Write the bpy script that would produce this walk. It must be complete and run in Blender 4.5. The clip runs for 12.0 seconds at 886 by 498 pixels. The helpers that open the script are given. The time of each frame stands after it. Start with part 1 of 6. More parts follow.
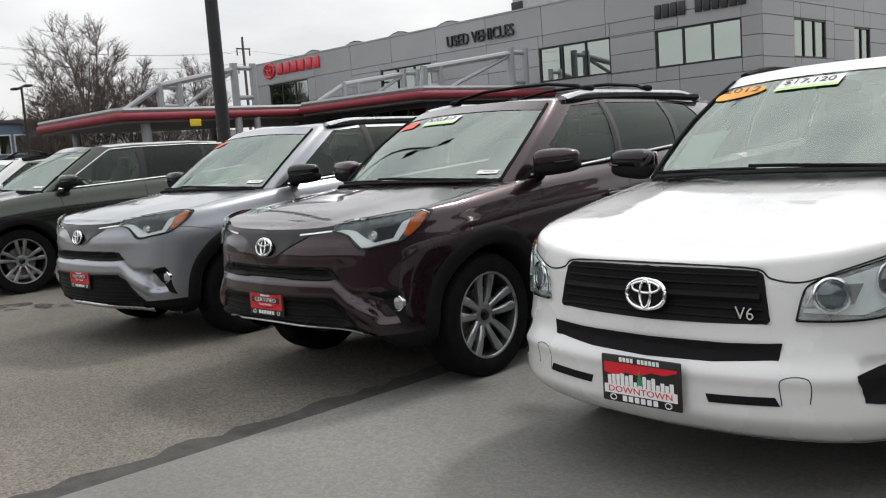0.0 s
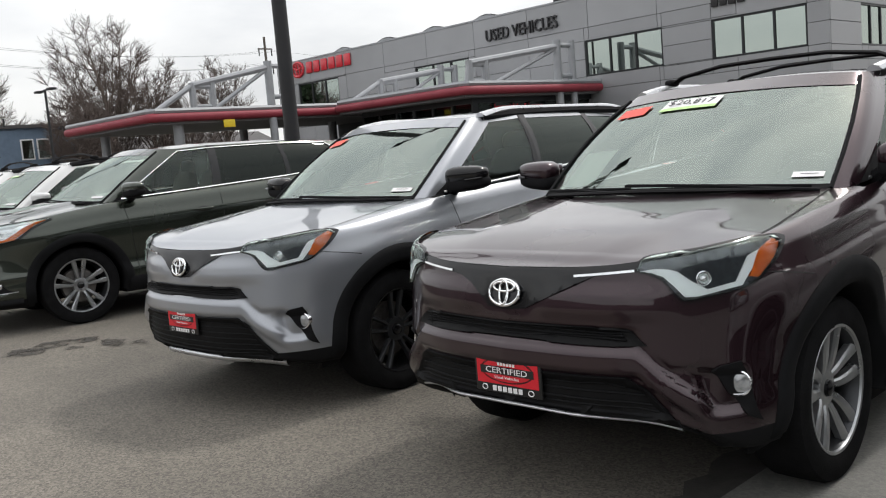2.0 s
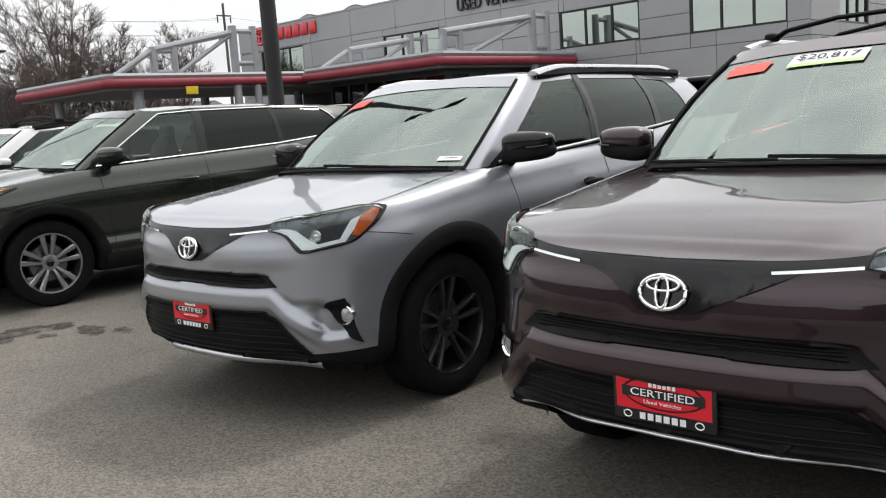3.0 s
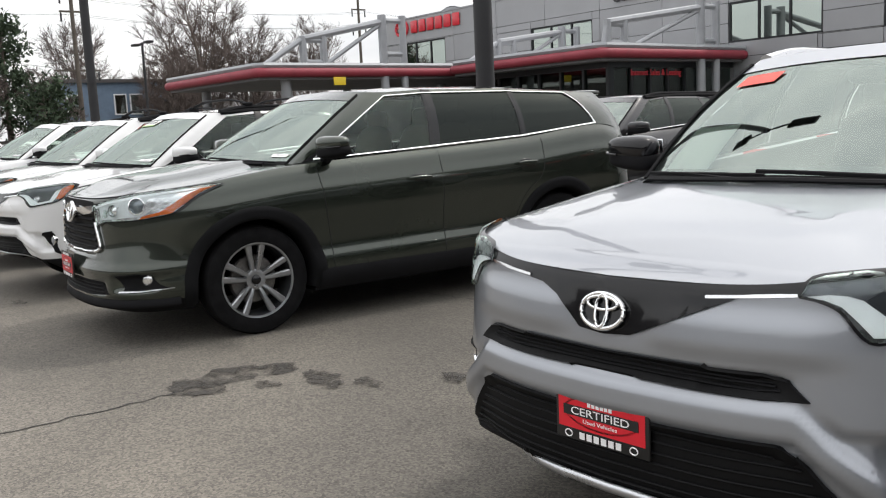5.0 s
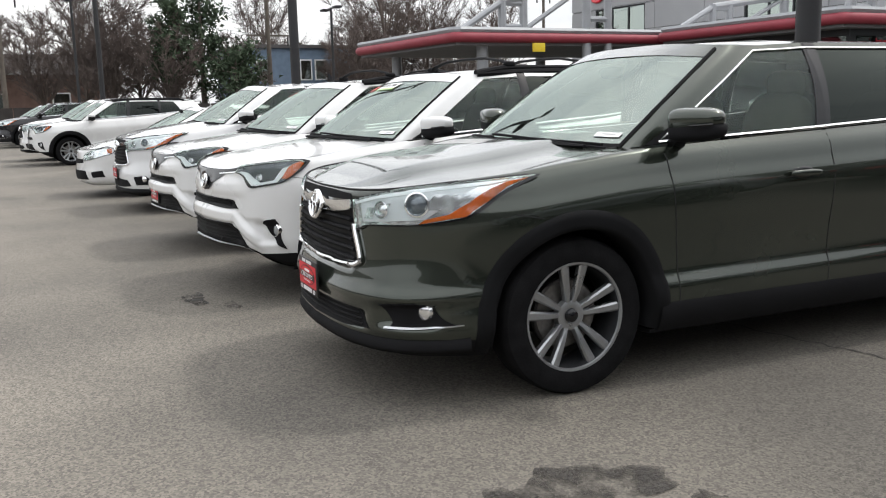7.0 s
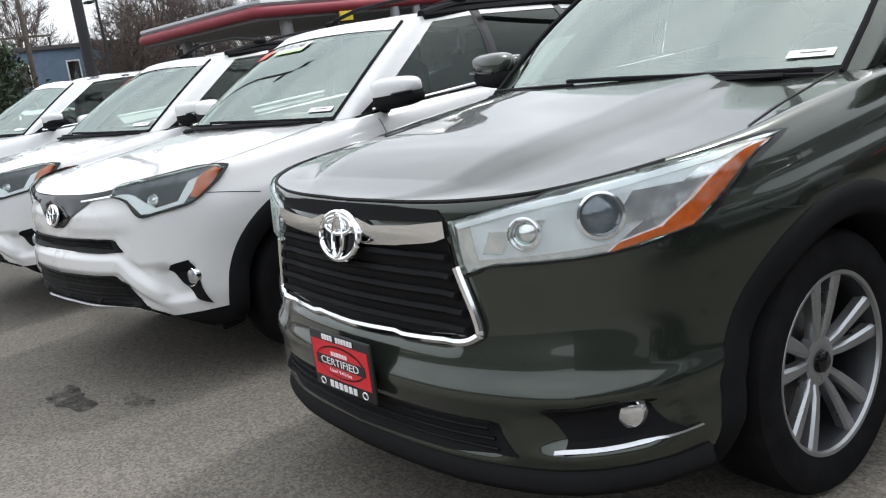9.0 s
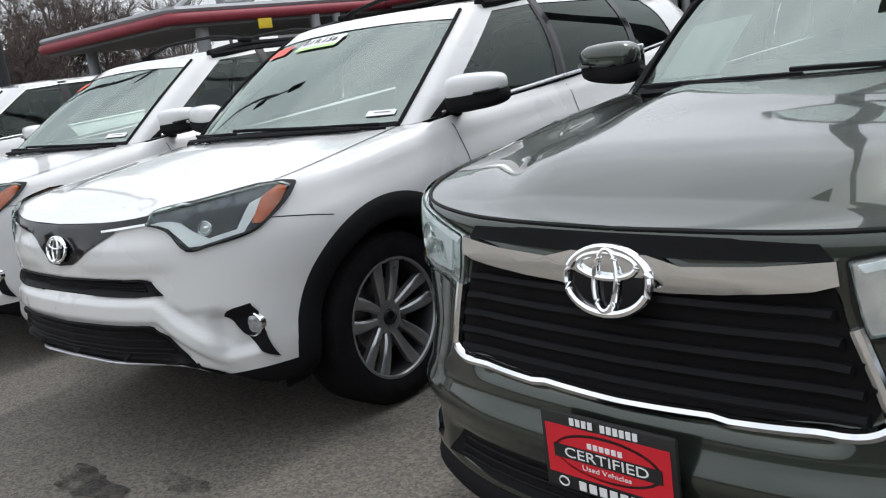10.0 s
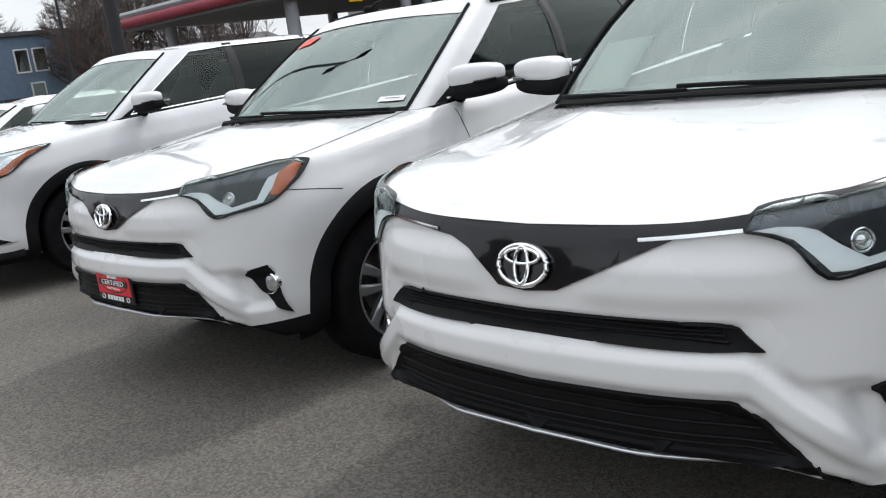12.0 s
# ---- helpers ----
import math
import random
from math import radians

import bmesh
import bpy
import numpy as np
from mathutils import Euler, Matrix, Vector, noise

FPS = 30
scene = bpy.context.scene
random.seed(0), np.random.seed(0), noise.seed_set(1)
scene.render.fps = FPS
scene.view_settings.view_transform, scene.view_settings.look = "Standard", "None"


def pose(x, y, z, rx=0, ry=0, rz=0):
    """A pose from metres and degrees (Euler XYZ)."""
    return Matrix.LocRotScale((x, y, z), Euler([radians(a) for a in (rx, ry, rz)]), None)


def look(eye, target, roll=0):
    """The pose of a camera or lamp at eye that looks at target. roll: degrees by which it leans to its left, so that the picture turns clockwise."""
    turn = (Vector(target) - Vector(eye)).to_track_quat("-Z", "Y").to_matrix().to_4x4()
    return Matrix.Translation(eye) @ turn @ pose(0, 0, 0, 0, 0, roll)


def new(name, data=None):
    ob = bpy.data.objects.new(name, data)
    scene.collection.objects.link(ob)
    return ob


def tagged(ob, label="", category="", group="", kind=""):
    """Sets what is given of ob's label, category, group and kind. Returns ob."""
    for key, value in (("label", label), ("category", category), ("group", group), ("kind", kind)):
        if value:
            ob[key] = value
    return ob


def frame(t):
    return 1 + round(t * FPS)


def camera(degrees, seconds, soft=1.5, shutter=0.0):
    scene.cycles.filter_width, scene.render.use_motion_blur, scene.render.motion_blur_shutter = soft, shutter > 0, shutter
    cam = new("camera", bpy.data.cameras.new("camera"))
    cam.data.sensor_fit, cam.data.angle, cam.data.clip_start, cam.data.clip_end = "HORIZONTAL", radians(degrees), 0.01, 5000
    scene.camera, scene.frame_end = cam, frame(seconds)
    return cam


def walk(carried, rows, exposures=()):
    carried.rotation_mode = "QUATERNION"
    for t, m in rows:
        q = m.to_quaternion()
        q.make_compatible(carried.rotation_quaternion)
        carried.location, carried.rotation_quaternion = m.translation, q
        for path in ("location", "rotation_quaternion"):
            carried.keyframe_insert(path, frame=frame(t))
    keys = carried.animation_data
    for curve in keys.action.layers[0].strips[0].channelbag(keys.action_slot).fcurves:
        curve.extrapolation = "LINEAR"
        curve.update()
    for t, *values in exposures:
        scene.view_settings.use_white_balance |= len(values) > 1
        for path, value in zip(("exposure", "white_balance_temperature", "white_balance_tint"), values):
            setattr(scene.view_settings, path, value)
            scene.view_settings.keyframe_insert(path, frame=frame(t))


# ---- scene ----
cam = camera(53.0, 12.0, soft=1.15)
METRES, EYE, TILT, LEAN, TURN = 13.03, 1.34, -6.487, 4.055, 45.23
ROWS = [
    (0.0, 0.0, 0.0, 0.0, -0.0, 0.0, -0.0),
    (0.5, -0.0216, 0.0358, 0.0026, -2.61, 0.53, 1.55),
    (1.0, -0.0439, 0.0674, 0.0081, -2.98, 0.82, -0.02),
    (1.5, -0.0672, 0.0973, 0.0108, -3.07, 0.7, 0.08),
    (2.0, -0.0909, 0.1302, 0.0138, 1.05, -0.05, 0.66),
    (2.5, -0.1136, 0.1587, 0.0152, 2.42, -1.11, 1.04),
    (3.0, -0.132, 0.1942, 0.0163, -1.72, -1.74, 0.05),
    (3.5, -0.1584, 0.2292, 0.0191, 1.56, -1.48, -1.53),
    (5.5, -0.2602, 0.3746, 0.0278, 9.01, -1.65, -2.14),
    (6.0, -0.2903, 0.4128, 0.0322, 17.28, 0.61, -3.67),
    (6.5, -0.3125, 0.4407, 0.0327, 15.66, -3.32, -3.75),
    (7.0, -0.3351, 0.473, 0.0349, 16.27, -4.44, -4.25),
    (9.0, -0.4459, 0.6032, 0.0372, 3.09, -5.77, 3.26),
    (9.5, -0.4799, 0.6339, 0.0404, 1.99, -5.21, 3.46),
    (10.0, -0.5107, 0.6608, 0.0415, -3.26, -5.48, 4.16),
    (10.5, -0.5385, 0.6929, 0.0423, -7.18, -6.21, 4.34),
    (11.0, -0.572, 0.7158, 0.0424, -5.15, -7.1, 4.86),
    (11.5, -0.5976, 0.7425, 0.0415, -6.41, -8.08, 4.92),
    (12.0, -0.6268, 0.7665, 0.0465, -0.57, -6.37, 3.49),
]
walk(cam, [(t, pose(0, 0, EYE, TILT, LEAN, TURN) @ pose(METRES * x, METRES * y, METRES * z, 90 + pitch, roll, yaw)) for t, x, y, z, yaw, pitch, roll in ROWS],
     exposures=[(0.0, -0.17, 6400, 9.5), (1.0, -0.12, 6400, 9.5), (2.0, -0.06, 6400, 9.5), (3.0, 0.10, 6420, 10.2), (3.5, 0.21, 6420, 10.2), (5.5, 0.10, 6420, 10.2), (6.0, -0.12, 6400, 10.0), (6.5, -0.17, 6400, 9.5),
                (7.0, 0.25, 6330, 9.8), (9.0, 0.20, 6080, 9.4), (9.5, 0.22, 6080, 9.4), (10.0, -0.05, 6050, 9.2), (10.5, 0.20, 6050, 9.5), (11.0, 0.12, 6050, 9.5), (11.5, 0.12, 6050, 9.5), (12.0, -0.06, 6050, 9.5)])

from mathutils.bvhtree import BVHTree

# ---- light ----
SUN_UP, SUN_TURN = 54.0, 6.0   # elevation; degrees from +y towards +x
world = bpy.data.worlds.new("sky")
scene.world = world
world.use_nodes = True
wn, wl = world.node_tree.nodes, world.node_tree.links
wn.clear()
sky = wn.new("ShaderNodeTexSky")
sky.sky_type, sky.sun_disc = "NISHITA", False
sky.sun_elevation, sky.sun_rotation = radians(SUN_UP), radians(SUN_TURN)
sky.dust_density, sky.air_density = 4.0, 1.0
wsc = wn.new("ShaderNodeTexCoord")
wmap = wn.new("ShaderNodeMapping")
wmap.inputs["Scale"].default_value = (1.0, 1.0, 3.2)
cloud = wn.new("ShaderNodeTexNoise")
cloud.inputs["Scale"].default_value, cloud.inputs["Detail"].default_value, cloud.inputs["Roughness"].default_value = 2.6, 7, 0.55
wramp = wn.new("ShaderNodeValToRGB")
wramp.color_ramp.elements[0].position, wramp.color_ramp.elements[0].color = 0.30, (6.5, 6.55, 6.65, 1)
wramp.color_ramp.elements[1].position, wramp.color_ramp.elements[1].color = 0.66, (9.5, 9.35, 9.1, 1)
wmix = wn.new("ShaderNodeMixRGB")
wmix.inputs["Fac"].default_value = 0.86
wbg = wn.new("ShaderNodeBackground")
wbg.inputs["Strength"].default_value = 0.126
wout = wn.new("ShaderNodeOutputWorld")
wsep = wn.new("ShaderNodeSeparateXYZ")
wup = wn.new("ShaderNodeMapRange")   # an overcast sky is about twice as bright overhead as low down
wup.inputs["From Min"].default_value, wup.inputs["From Max"].default_value = 0.05, 0.9
wup.inputs["To Min"].default_value, wup.inputs["To Max"].default_value = 1.0, 1.68
wmul = wn.new("ShaderNodeMixRGB")
wmul.blend_type = "MULTIPLY"
wmul.inputs[0].default_value = 1.0
wl.new(wsc.outputs["Generated"], wsep.inputs[0])
wl.new(wsep.outputs["Z"], wup.inputs["Value"])
wl.new(wsc.outputs["Generated"], wmap.inputs["Vector"])
wl.new(wmap.outputs[0], cloud.inputs["Vector"])
wl.new(cloud.outputs["Fac"], wramp.inputs[0])
wl.new(sky.outputs[0], wmix.inputs[1])
wl.new(wramp.outputs[0], wmix.inputs[2])
wl.new(wmix.outputs[0], wmul.inputs[1])
wl.new(wup.outputs[0], wmul.inputs[2])
wl.new(wmul.outputs[0], wbg.inputs[0])
wl.new(wbg.outputs[0], wout.inputs[0])
sun = new("sun", bpy.data.lights.new("sun", "SUN"))
sun.data.energy, sun.data.angle, sun.data.color = 1.6, radians(6.0), (1.0, 0.96, 0.90)
_e, _a = radians(SUN_UP), radians(SUN_TURN)
sun.matrix_world = look((math.sin(_a) * math.cos(_e) * 60, math.cos(_a) * math.cos(_e) * 60, math.sin(_e) * 60), (0, 0, 0))

# ---- materials ----
def surface(name, color, rough=0.5, metal=0.0, vary=0.12, scale=4.0, bump=0.0, bscale=60.0, coat=0.0, rvary=0.0, second=None, spec=0.5, island=0.0):
    """A procedural surface: colour mottled at two scales, uneven gloss, fine relief."""
    m = bpy.data.materials.new(name)
    m.use_nodes = True
    n, l = m.node_tree.nodes, m.node_tree.links
    b = n["Principled BSDF"]
    b.inputs["Roughness"].default_value, b.inputs["Metallic"].default_value = rough, metal
    b.inputs["Coat Weight"].default_value, b.inputs["Coat Roughness"].default_value = coat, 0.03
    b.inputs["Specular IOR Level"].default_value = spec
    tc = n.new("ShaderNodeTexCoord")
    t1 = n.new("ShaderNodeTexNoise")
    t1.inputs["Scale"].default_value, t1.inputs["Detail"].default_value = scale, 5
    t2 = n.new("ShaderNodeTexNoise")
    t2.inputs["Scale"].default_value, t2.inputs["Detail"].default_value = bscale, 3
    l.new(tc.outputs["Object"], t1.inputs["Vector"])
    l.new(tc.outputs["Object"], t2.inputs["Vector"])
    add = n.new("ShaderNodeMath")
    add.operation = "MULTIPLY_ADD"
    l.new(t2.outputs["Fac"], add.inputs[0])
    add.inputs[1].default_value = 0.5
    l.new(t1.outputs["Fac"], add.inputs[2])
    ramp = n.new("ShaderNodeValToRGB")
    second = second or tuple(min(1, c * (1 + vary)) for c in color)
    first = tuple(c * (1 - vary) for c in color)
    ramp.color_ramp.elements[0].position, ramp.color_ramp.elements[0].color = 0.45, (*first, 1)
    ramp.color_ramp.elements[1].position, ramp.color_ramp.elements[1].color = 1.05, (*second, 1)
    l.new(add.outputs[0], ramp.inputs[0])
    out = ramp.outputs[0]
    if island:
        info = n.new("ShaderNodeObjectInfo")
        hsv = n.new("ShaderNodeHueSaturation")
        mr = n.new("ShaderNodeMapRange")
        mr.inputs["To Min"].default_value, mr.inputs["To Max"].default_value = 1 - island, 1 + island
        l.new(info.outputs["Random"], mr.inputs["Value"])
        l.new(mr.outputs[0], hsv.inputs["Value"])
        l.new(out, hsv.inputs["Color"])
        out = hsv.outputs[0]
    l.new(out, b.inputs["Base Color"])
    if rvary:
        mr2 = n.new("ShaderNodeMapRange")
        mr2.inputs["To Min"].default_value, mr2.inputs["To Max"].default_value = max(0.0, rough - rvary), min(1.0, rough + rvary)
        mr2.inputs["From Min"].default_value, mr2.inputs["From Max"].default_value = 0.3, 0.7
        l.new(t1.outputs["Fac"], mr2.inputs["Value"])
        l.new(mr2.outputs[0], b.inputs["Roughness"])
    if bump:
        bp = n.new("ShaderNodeBump")
        bp.inputs["Strength"].default_value, bp.inputs["Distance"].default_value = bump, 0.004
        l.new(t2.outputs["Fac"], bp.inputs["Height"])
        l.new(bp.outputs[0], b.inputs["Normal"])
    return m


def paint(name, color, metal=0.0, rough=0.3, flake=0.0):
    """Car paint: base with fine flakes under a clear coat, a film of dust in the gloss."""
    m = surface(name, color, rough, metal, 0.06, 1.7, 0, 900, coat=1.0, rvary=0.05)
    n, l = m.node_tree.nodes, m.node_tree.links
    b = n["Principled BSDF"]
    tc = n.new("ShaderNodeTexCoord")
    d = n.new("ShaderNodeTexNoise")
    d.inputs["Scale"].default_value, d.inputs["Detail"].default_value = 9, 8
    mr = n.new("ShaderNodeMapRange")
    mr.inputs["From Min"].default_value, mr.inputs["From Max"].default_value = 0.35, 0.75
    mr.inputs["To Min"].default_value, mr.inputs["To Max"].default_value = 0.005, 0.05
    b.inputs["Coat IOR"].default_value, b.inputs["Specular IOR Level"].default_value = (1.5, 0.12) if max(color) < 0.2 else (1.5, 0.35)
    l.new(tc.outputs["Object"], d.inputs["Vector"])
    l.new(d.outputs["Fac"], mr.inputs["Value"])
    l.new(mr.outputs[0], b.inputs["Coat Roughness"])
    return m


def clear(name, tint, gloss_rough=0.0, ior=1.5):
    """A thin pane: lets tinted light through and mirrors by Fresnel."""
    m = bpy.data.materials.new(name)
    m.use_nodes = True
    n, l = m.node_tree.nodes, m.node_tree.links
    n.clear()
    o = n.new("ShaderNodeOutputMaterial")
    mix = n.new("ShaderNodeMixShader")
    tr = n.new("ShaderNodeBsdfTransparent")
    tr.inputs[0].default_value = (*tint, 1)
    gl = n.new("ShaderNodeBsdfGlossy")
    gl.inputs["Roughness"].default_value = gloss_rough
    gl.inputs[0].default_value = (0.89, 1.0, 0.93, 1)
    fr = n.new("ShaderNodeFresnel")
    fr.inputs[0].default_value = ior
    l.new(fr.outputs[0], mix.inputs[0])
    l.new(tr.outputs[0], mix.inputs[1])
    l.new(gl.outputs[0], mix.inputs[2])
    l.new(mix.outputs[0], o.inputs[0])
    return m


PAINT = {
    "white": paint("white_paint", (0.67, 0.67, 0.665), 0.0, 0.28),
    "pearl": paint("pearl_paint", (0.66, 0.665, 0.67), 0.0, 0.25),
    "maroon": paint("maroon_paint", (0.030, 0.015, 0.020), 0.65, 0.30),
    "silver": paint("silver_paint", (0.298, 0.312, 0.338), 0.65, 0.38),
    "green": paint("green_grey_paint", (0.042, 0.050, 0.040), 0.7, 0.24),
    "black": paint("black_paint", (0.012, 0.012, 0.014), 0.0, 0.3),
    "blue": paint("dark_blue_paint", (0.016, 0.018, 0.035), 0.0, 0.3),
    "grey": paint("dark_grey_paint", (0.022, 0.022, 0.024), 0.1, 0.3),
    "pale": paint("pale_silver_paint", (0.62, 0.63, 0.66), 0.35, 0.32),
}
PLASTIC = surface("black_plastic", (0.011, 0.011, 0.012), 0.75, 0, 0.25, 6, 0.15, 400, rvary=0.1, spec=0.09)
CLADDING = surface("grey_cladding", (0.009, 0.0092, 0.010), 0.75, 0, 0.2, 6, 0.15, 400, rvary=0.1, spec=0.08)
GLOSSBLACK = surface("gloss_black", (0.006, 0.006, 0.007), 0.12, 0, 0.2, 5, coat=0.15, spec=0.35)
GAP = surface("shut_line", (0.012, 0.012, 0.012), 0.9, 0, 0.1)
WELL = surface("wheel_well", (0.005, 0.005, 0.005), 0.95, 0, 0.3, 8, spec=0.1)
CHROME = surface("chrome", (0.90, 0.91, 0.92), 0.10, 1.0, 0.03, 3, rvary=0.03)
SATIN = surface("satin_metal", (0.55, 0.56, 0.58), 0.32, 0.9, 0.08, 8, rvary=0.08)
MACHINED = surface("machined_alloy", (0.36, 0.37, 0.38), 0.34, 0.85, 0.08, 10, rvary=0.08)
DARKALLOY = surface("dark_alloy", (0.05, 0.052, 0.056), 0.35, 0.7, 0.1, 10)
BLACKALLOY = surface("black_alloy", (0.012, 0.012, 0.013), 0.22, 0.3, 0.1, 10)
RUBBER = surface("tyre_rubber", (0.009, 0.009, 0.0095), 0.9, 0, 0.35, 14, 0.3, 120, spec=0.06)
DISC = surface("brake_steel", (0.20, 0.19, 0.18), 0.45, 0.9, 0.2, 30)
LENS = clear("lamp_lens", (0.93, 0.95, 0.96))
GLASS = clear("windscreen_glass", (0.84, 0.95, 0.87), 0.0, 3.0)
SIDEGLASS = clear("side_glass", (0.62, 0.69, 0.64), 0.0, 1.5)
PRIVACY = clear("privacy_glass", (0.035, 0.038, 0.038), 0.0, 1.38)
GRILLE = surface("grille_black", (0.005, 0.005, 0.0055), 0.6, 0, 0.25, 6, spec=0.15)
PALELAMP = surface("pale_lamp_bowl", (0.80, 0.82, 0.84), 0.22, 0.1, 0.12, 14, 0.15, 40, coat=0.8)
REFLECTOR = surface("lamp_reflector", (0.82, 0.84, 0.86), 0.14, 0.85, 0.25, 22, 0.25, 28, rvary=0.06)
HOUSING = surface("lamp_housing", (0.022, 0.026, 0.031), 0.3, 0.2, 0.5, 25)
LAMPGREY = surface("grey_lamp_lining", (0.085, 0.09, 0.10), 0.28, 0.6, 0.25, 25, rvary=0.08)
PROJECTOR = surface("projector_lens", (0.16, 0.18, 0.20), 0.06, 0.4, 0.3, 12, coat=1.0)
LED = surface("light_guide", (0.92, 0.94, 0.96), 0.25, 0.0, 0.05, 20)
FOGLENS = surface("fog_lens", (0.34, 0.35, 0.36), 0.12, 0.5, 0.4, 40, coat=1.0)
AMBER = surface("amber_lens", (0.62, 0.13, 0.012), 0.15, 0, 0.2, 30, coat=1)
REDLENS = surface("red_lens", (0.45, 0.012, 0.015), 0.15, 0, 0.2, 30, coat=1)
TRIMDARK = surface("dark_interior", (0.06, 0.06, 0.062), 0.8, 0, 0.25, 8, 0.2, 300)
DASH = surface("dashboard_vinyl", (0.09, 0.09, 0.092), 0.75, 0, 0.2, 8, 0.2, 300)
BEIGE = surface("beige_leather", (0.36, 0.32, 0.26), 0.6, 0, 0.15, 8, 0.2, 200)
RED = surface("red_print", (0.62, 0.012, 0.025), 0.4, 0, 0.06, 20)
INK = surface("black_print", (0.012, 0.012, 0.012), 0.45, 0, 0.1, 20)
WHITEINK = surface("white_print", (0.82, 0.82, 0.82), 0.45, 0, 0.03, 20)
TAGRED = surface("red_sticker", (0.72, 0.075, 0.05), 0.5, 0, 0.06, 20)
TAGGREEN = surface("green_sticker", (0.46, 0.68, 0.28), 0.5, 0, 0.06, 20)
TAGORANGE = surface("orange_sticker", (0.80, 0.36, 0.03), 0.5, 0, 0.06, 20)
TREEGREEN = surface("green_print", (0.03, 0.26, 0.10), 0.5, 0, 0.1, 20)


# ---- building blocks: every shape is a pair (vertices, faces) ----
def part(name, geo, material, parent=None, label="", smooth=True):
    """Links a shape as one mesh object under a thing or a part."""
    me = bpy.data.meshes.new(name)
    if isinstance(geo, bmesh.types.BMesh):
        geo.to_mesh(me)
        geo.free()
    else:
        me.from_pydata([tuple(v) for v in geo[0]], [], geo[1])
        me.validate()
    me.materials.append(material)
    if smooth:
        me.polygons.foreach_set("use_smooth", [True] * len(me.polygons))
        me.update()
        if smooth != "all":
            me.set_sharp_from_angle(angle=radians(38))
    ob = new(name, me)
    if parent:
        ob.parent = parent
    return tagged(ob, label)


def merge(shapes):
    V, F = [], []
    for v, f in shapes:
        k = len(V)
        V += [tuple(p) for p in v]
        F += [tuple(i + k for i in q) for q in f]
    return V, F


def weld(geo, d=0.0008):
    """Joins points that coincide."""
    keys, remap, V = {}, [], []
    for p in geo[0]:
        k = (round(p[0] / d), round(p[1] / d), round(p[2] / d))
        if k not in keys:
            keys[k] = len(V)
            V.append(tuple(p))
        remap.append(keys[k])
    F = []
    for f in geo[1]:
        q = [remap[i] for i in f]
        q = [a for j, a in enumerate(q) if a != q[j - 1]]
        if len(q) > 2:
            F.append(tuple(q))
    return V, F


def moved(geo, m):
    return [m @ Vector(v) for v in geo[0]], geo[1]


def islands(geo):
    """The separate pieces of a shape, each as a shape of its own."""
    V, F = geo
    root = list(range(len(V)))

    def find(i):
        while root[i] != i:
            root[i] = root[root[i]]
            i = root[i]
        return i
    for f in F:
        for i in f[1:]:
            root[find(i)] = find(f[0])
    groups = {}
    for f in F:
        groups.setdefault(find(f[0]), []).append(f)
    for faces in groups.values():
        ids = sorted({i for f in faces for i in f})
        k = {v: j for j, v in enumerate(ids)}
        yield [V[i] for i in ids], [tuple(k[i] for i in f) for f in faces]


def flipx(geo):
    return [(-v[0], v[1], v[2]) for v in geo[0]], [tuple(reversed(f)) for f in geo[1]]


def box(x0, x1, y0, y1, z0, z1, bevel=0.0, seg=2):
    if not bevel:
        v = [(x, y, z) for x in (x0, x1) for y in (y0, y1) for z in (z0, z1)]
        return v, [(0, 1, 3, 2), (4, 6, 7, 5), (0, 4, 5, 1), (2, 3, 7, 6), (0, 2, 6, 4), (1, 5, 7, 3)]
    bm = bmesh.new()
    bmesh.ops.create_cube(bm, size=1)
    for v in bm.verts:
        v.co = Vector(((x0 + x1) / 2 + v.co.x * (x1 - x0), (y0 + y1) / 2 + v.co.y * (y1 - y0), (z0 + z1) / 2 + v.co.z * (z1 - z0)))
    bmesh.ops.bevel(bm, geom=list(bm.edges), offset=bevel, segments=seg, affect="EDGES", profile=0.5)
    bm.verts.index_update()
    out = [tuple(v.co) for v in bm.verts], [tuple(v.index for v in f.verts) for f in bm.faces]
    bm.free()
    return out


def tube(points, r, seg=8, flat=1.0, closed=False, caps=True):
    """A round bar along points; r a number or one for each point; flat squeezes it in height."""
    P = [Vector(p) for p in points]
    R = r if isinstance(r, (list, tuple)) else [r] * len(P)
    V, F = [], []
    n = len(P)
    for i, p in enumerate(P):
        a, b = (P[(i - 1) % n], P[(i + 1) % n]) if closed else (P[max(0, i - 1)], P[min(n - 1, i + 1)])
        d = (b - a).normalized()
        up = Vector((0, 0, 1)) if abs(d.z) < 0.9 else Vector((0, 1, 0))
        s = d.cross(up).normalized()
        u = s.cross(d)
        for k in range(seg):
            t = 2 * math.pi * k / seg
            V.append(p + R[i] * (math.cos(t) * s + flat * math.sin(t) * u))
    for i in range(n if closed else n - 1):
        j = (i + 1) % n
        for k in range(seg):
            q = (k + 1) % seg
            F.append((i * seg + k, i * seg + q, j * seg + q, j * seg + k))
    if caps and not closed:
        F += [tuple(reversed(range(seg))), tuple((n - 1) * seg + k for k in range(seg))]
    return V, F


def lathe(profile, seg=40):
    """Turns a profile of (x, radius) about the x axis."""
    V, F = [], []
    for x, r in profile:
        for k in range(seg):
            t = 2 * math.pi * k / seg
            V.append((x, r * math.cos(t), r * math.sin(t)))
    for i in range(len(profile) - 1):
        for k in range(seg):
            q = (k + 1) % seg
            F.append((i * seg + k, (i + 1) * seg + k, (i + 1) * seg + q, i * seg + q))
    return V, F


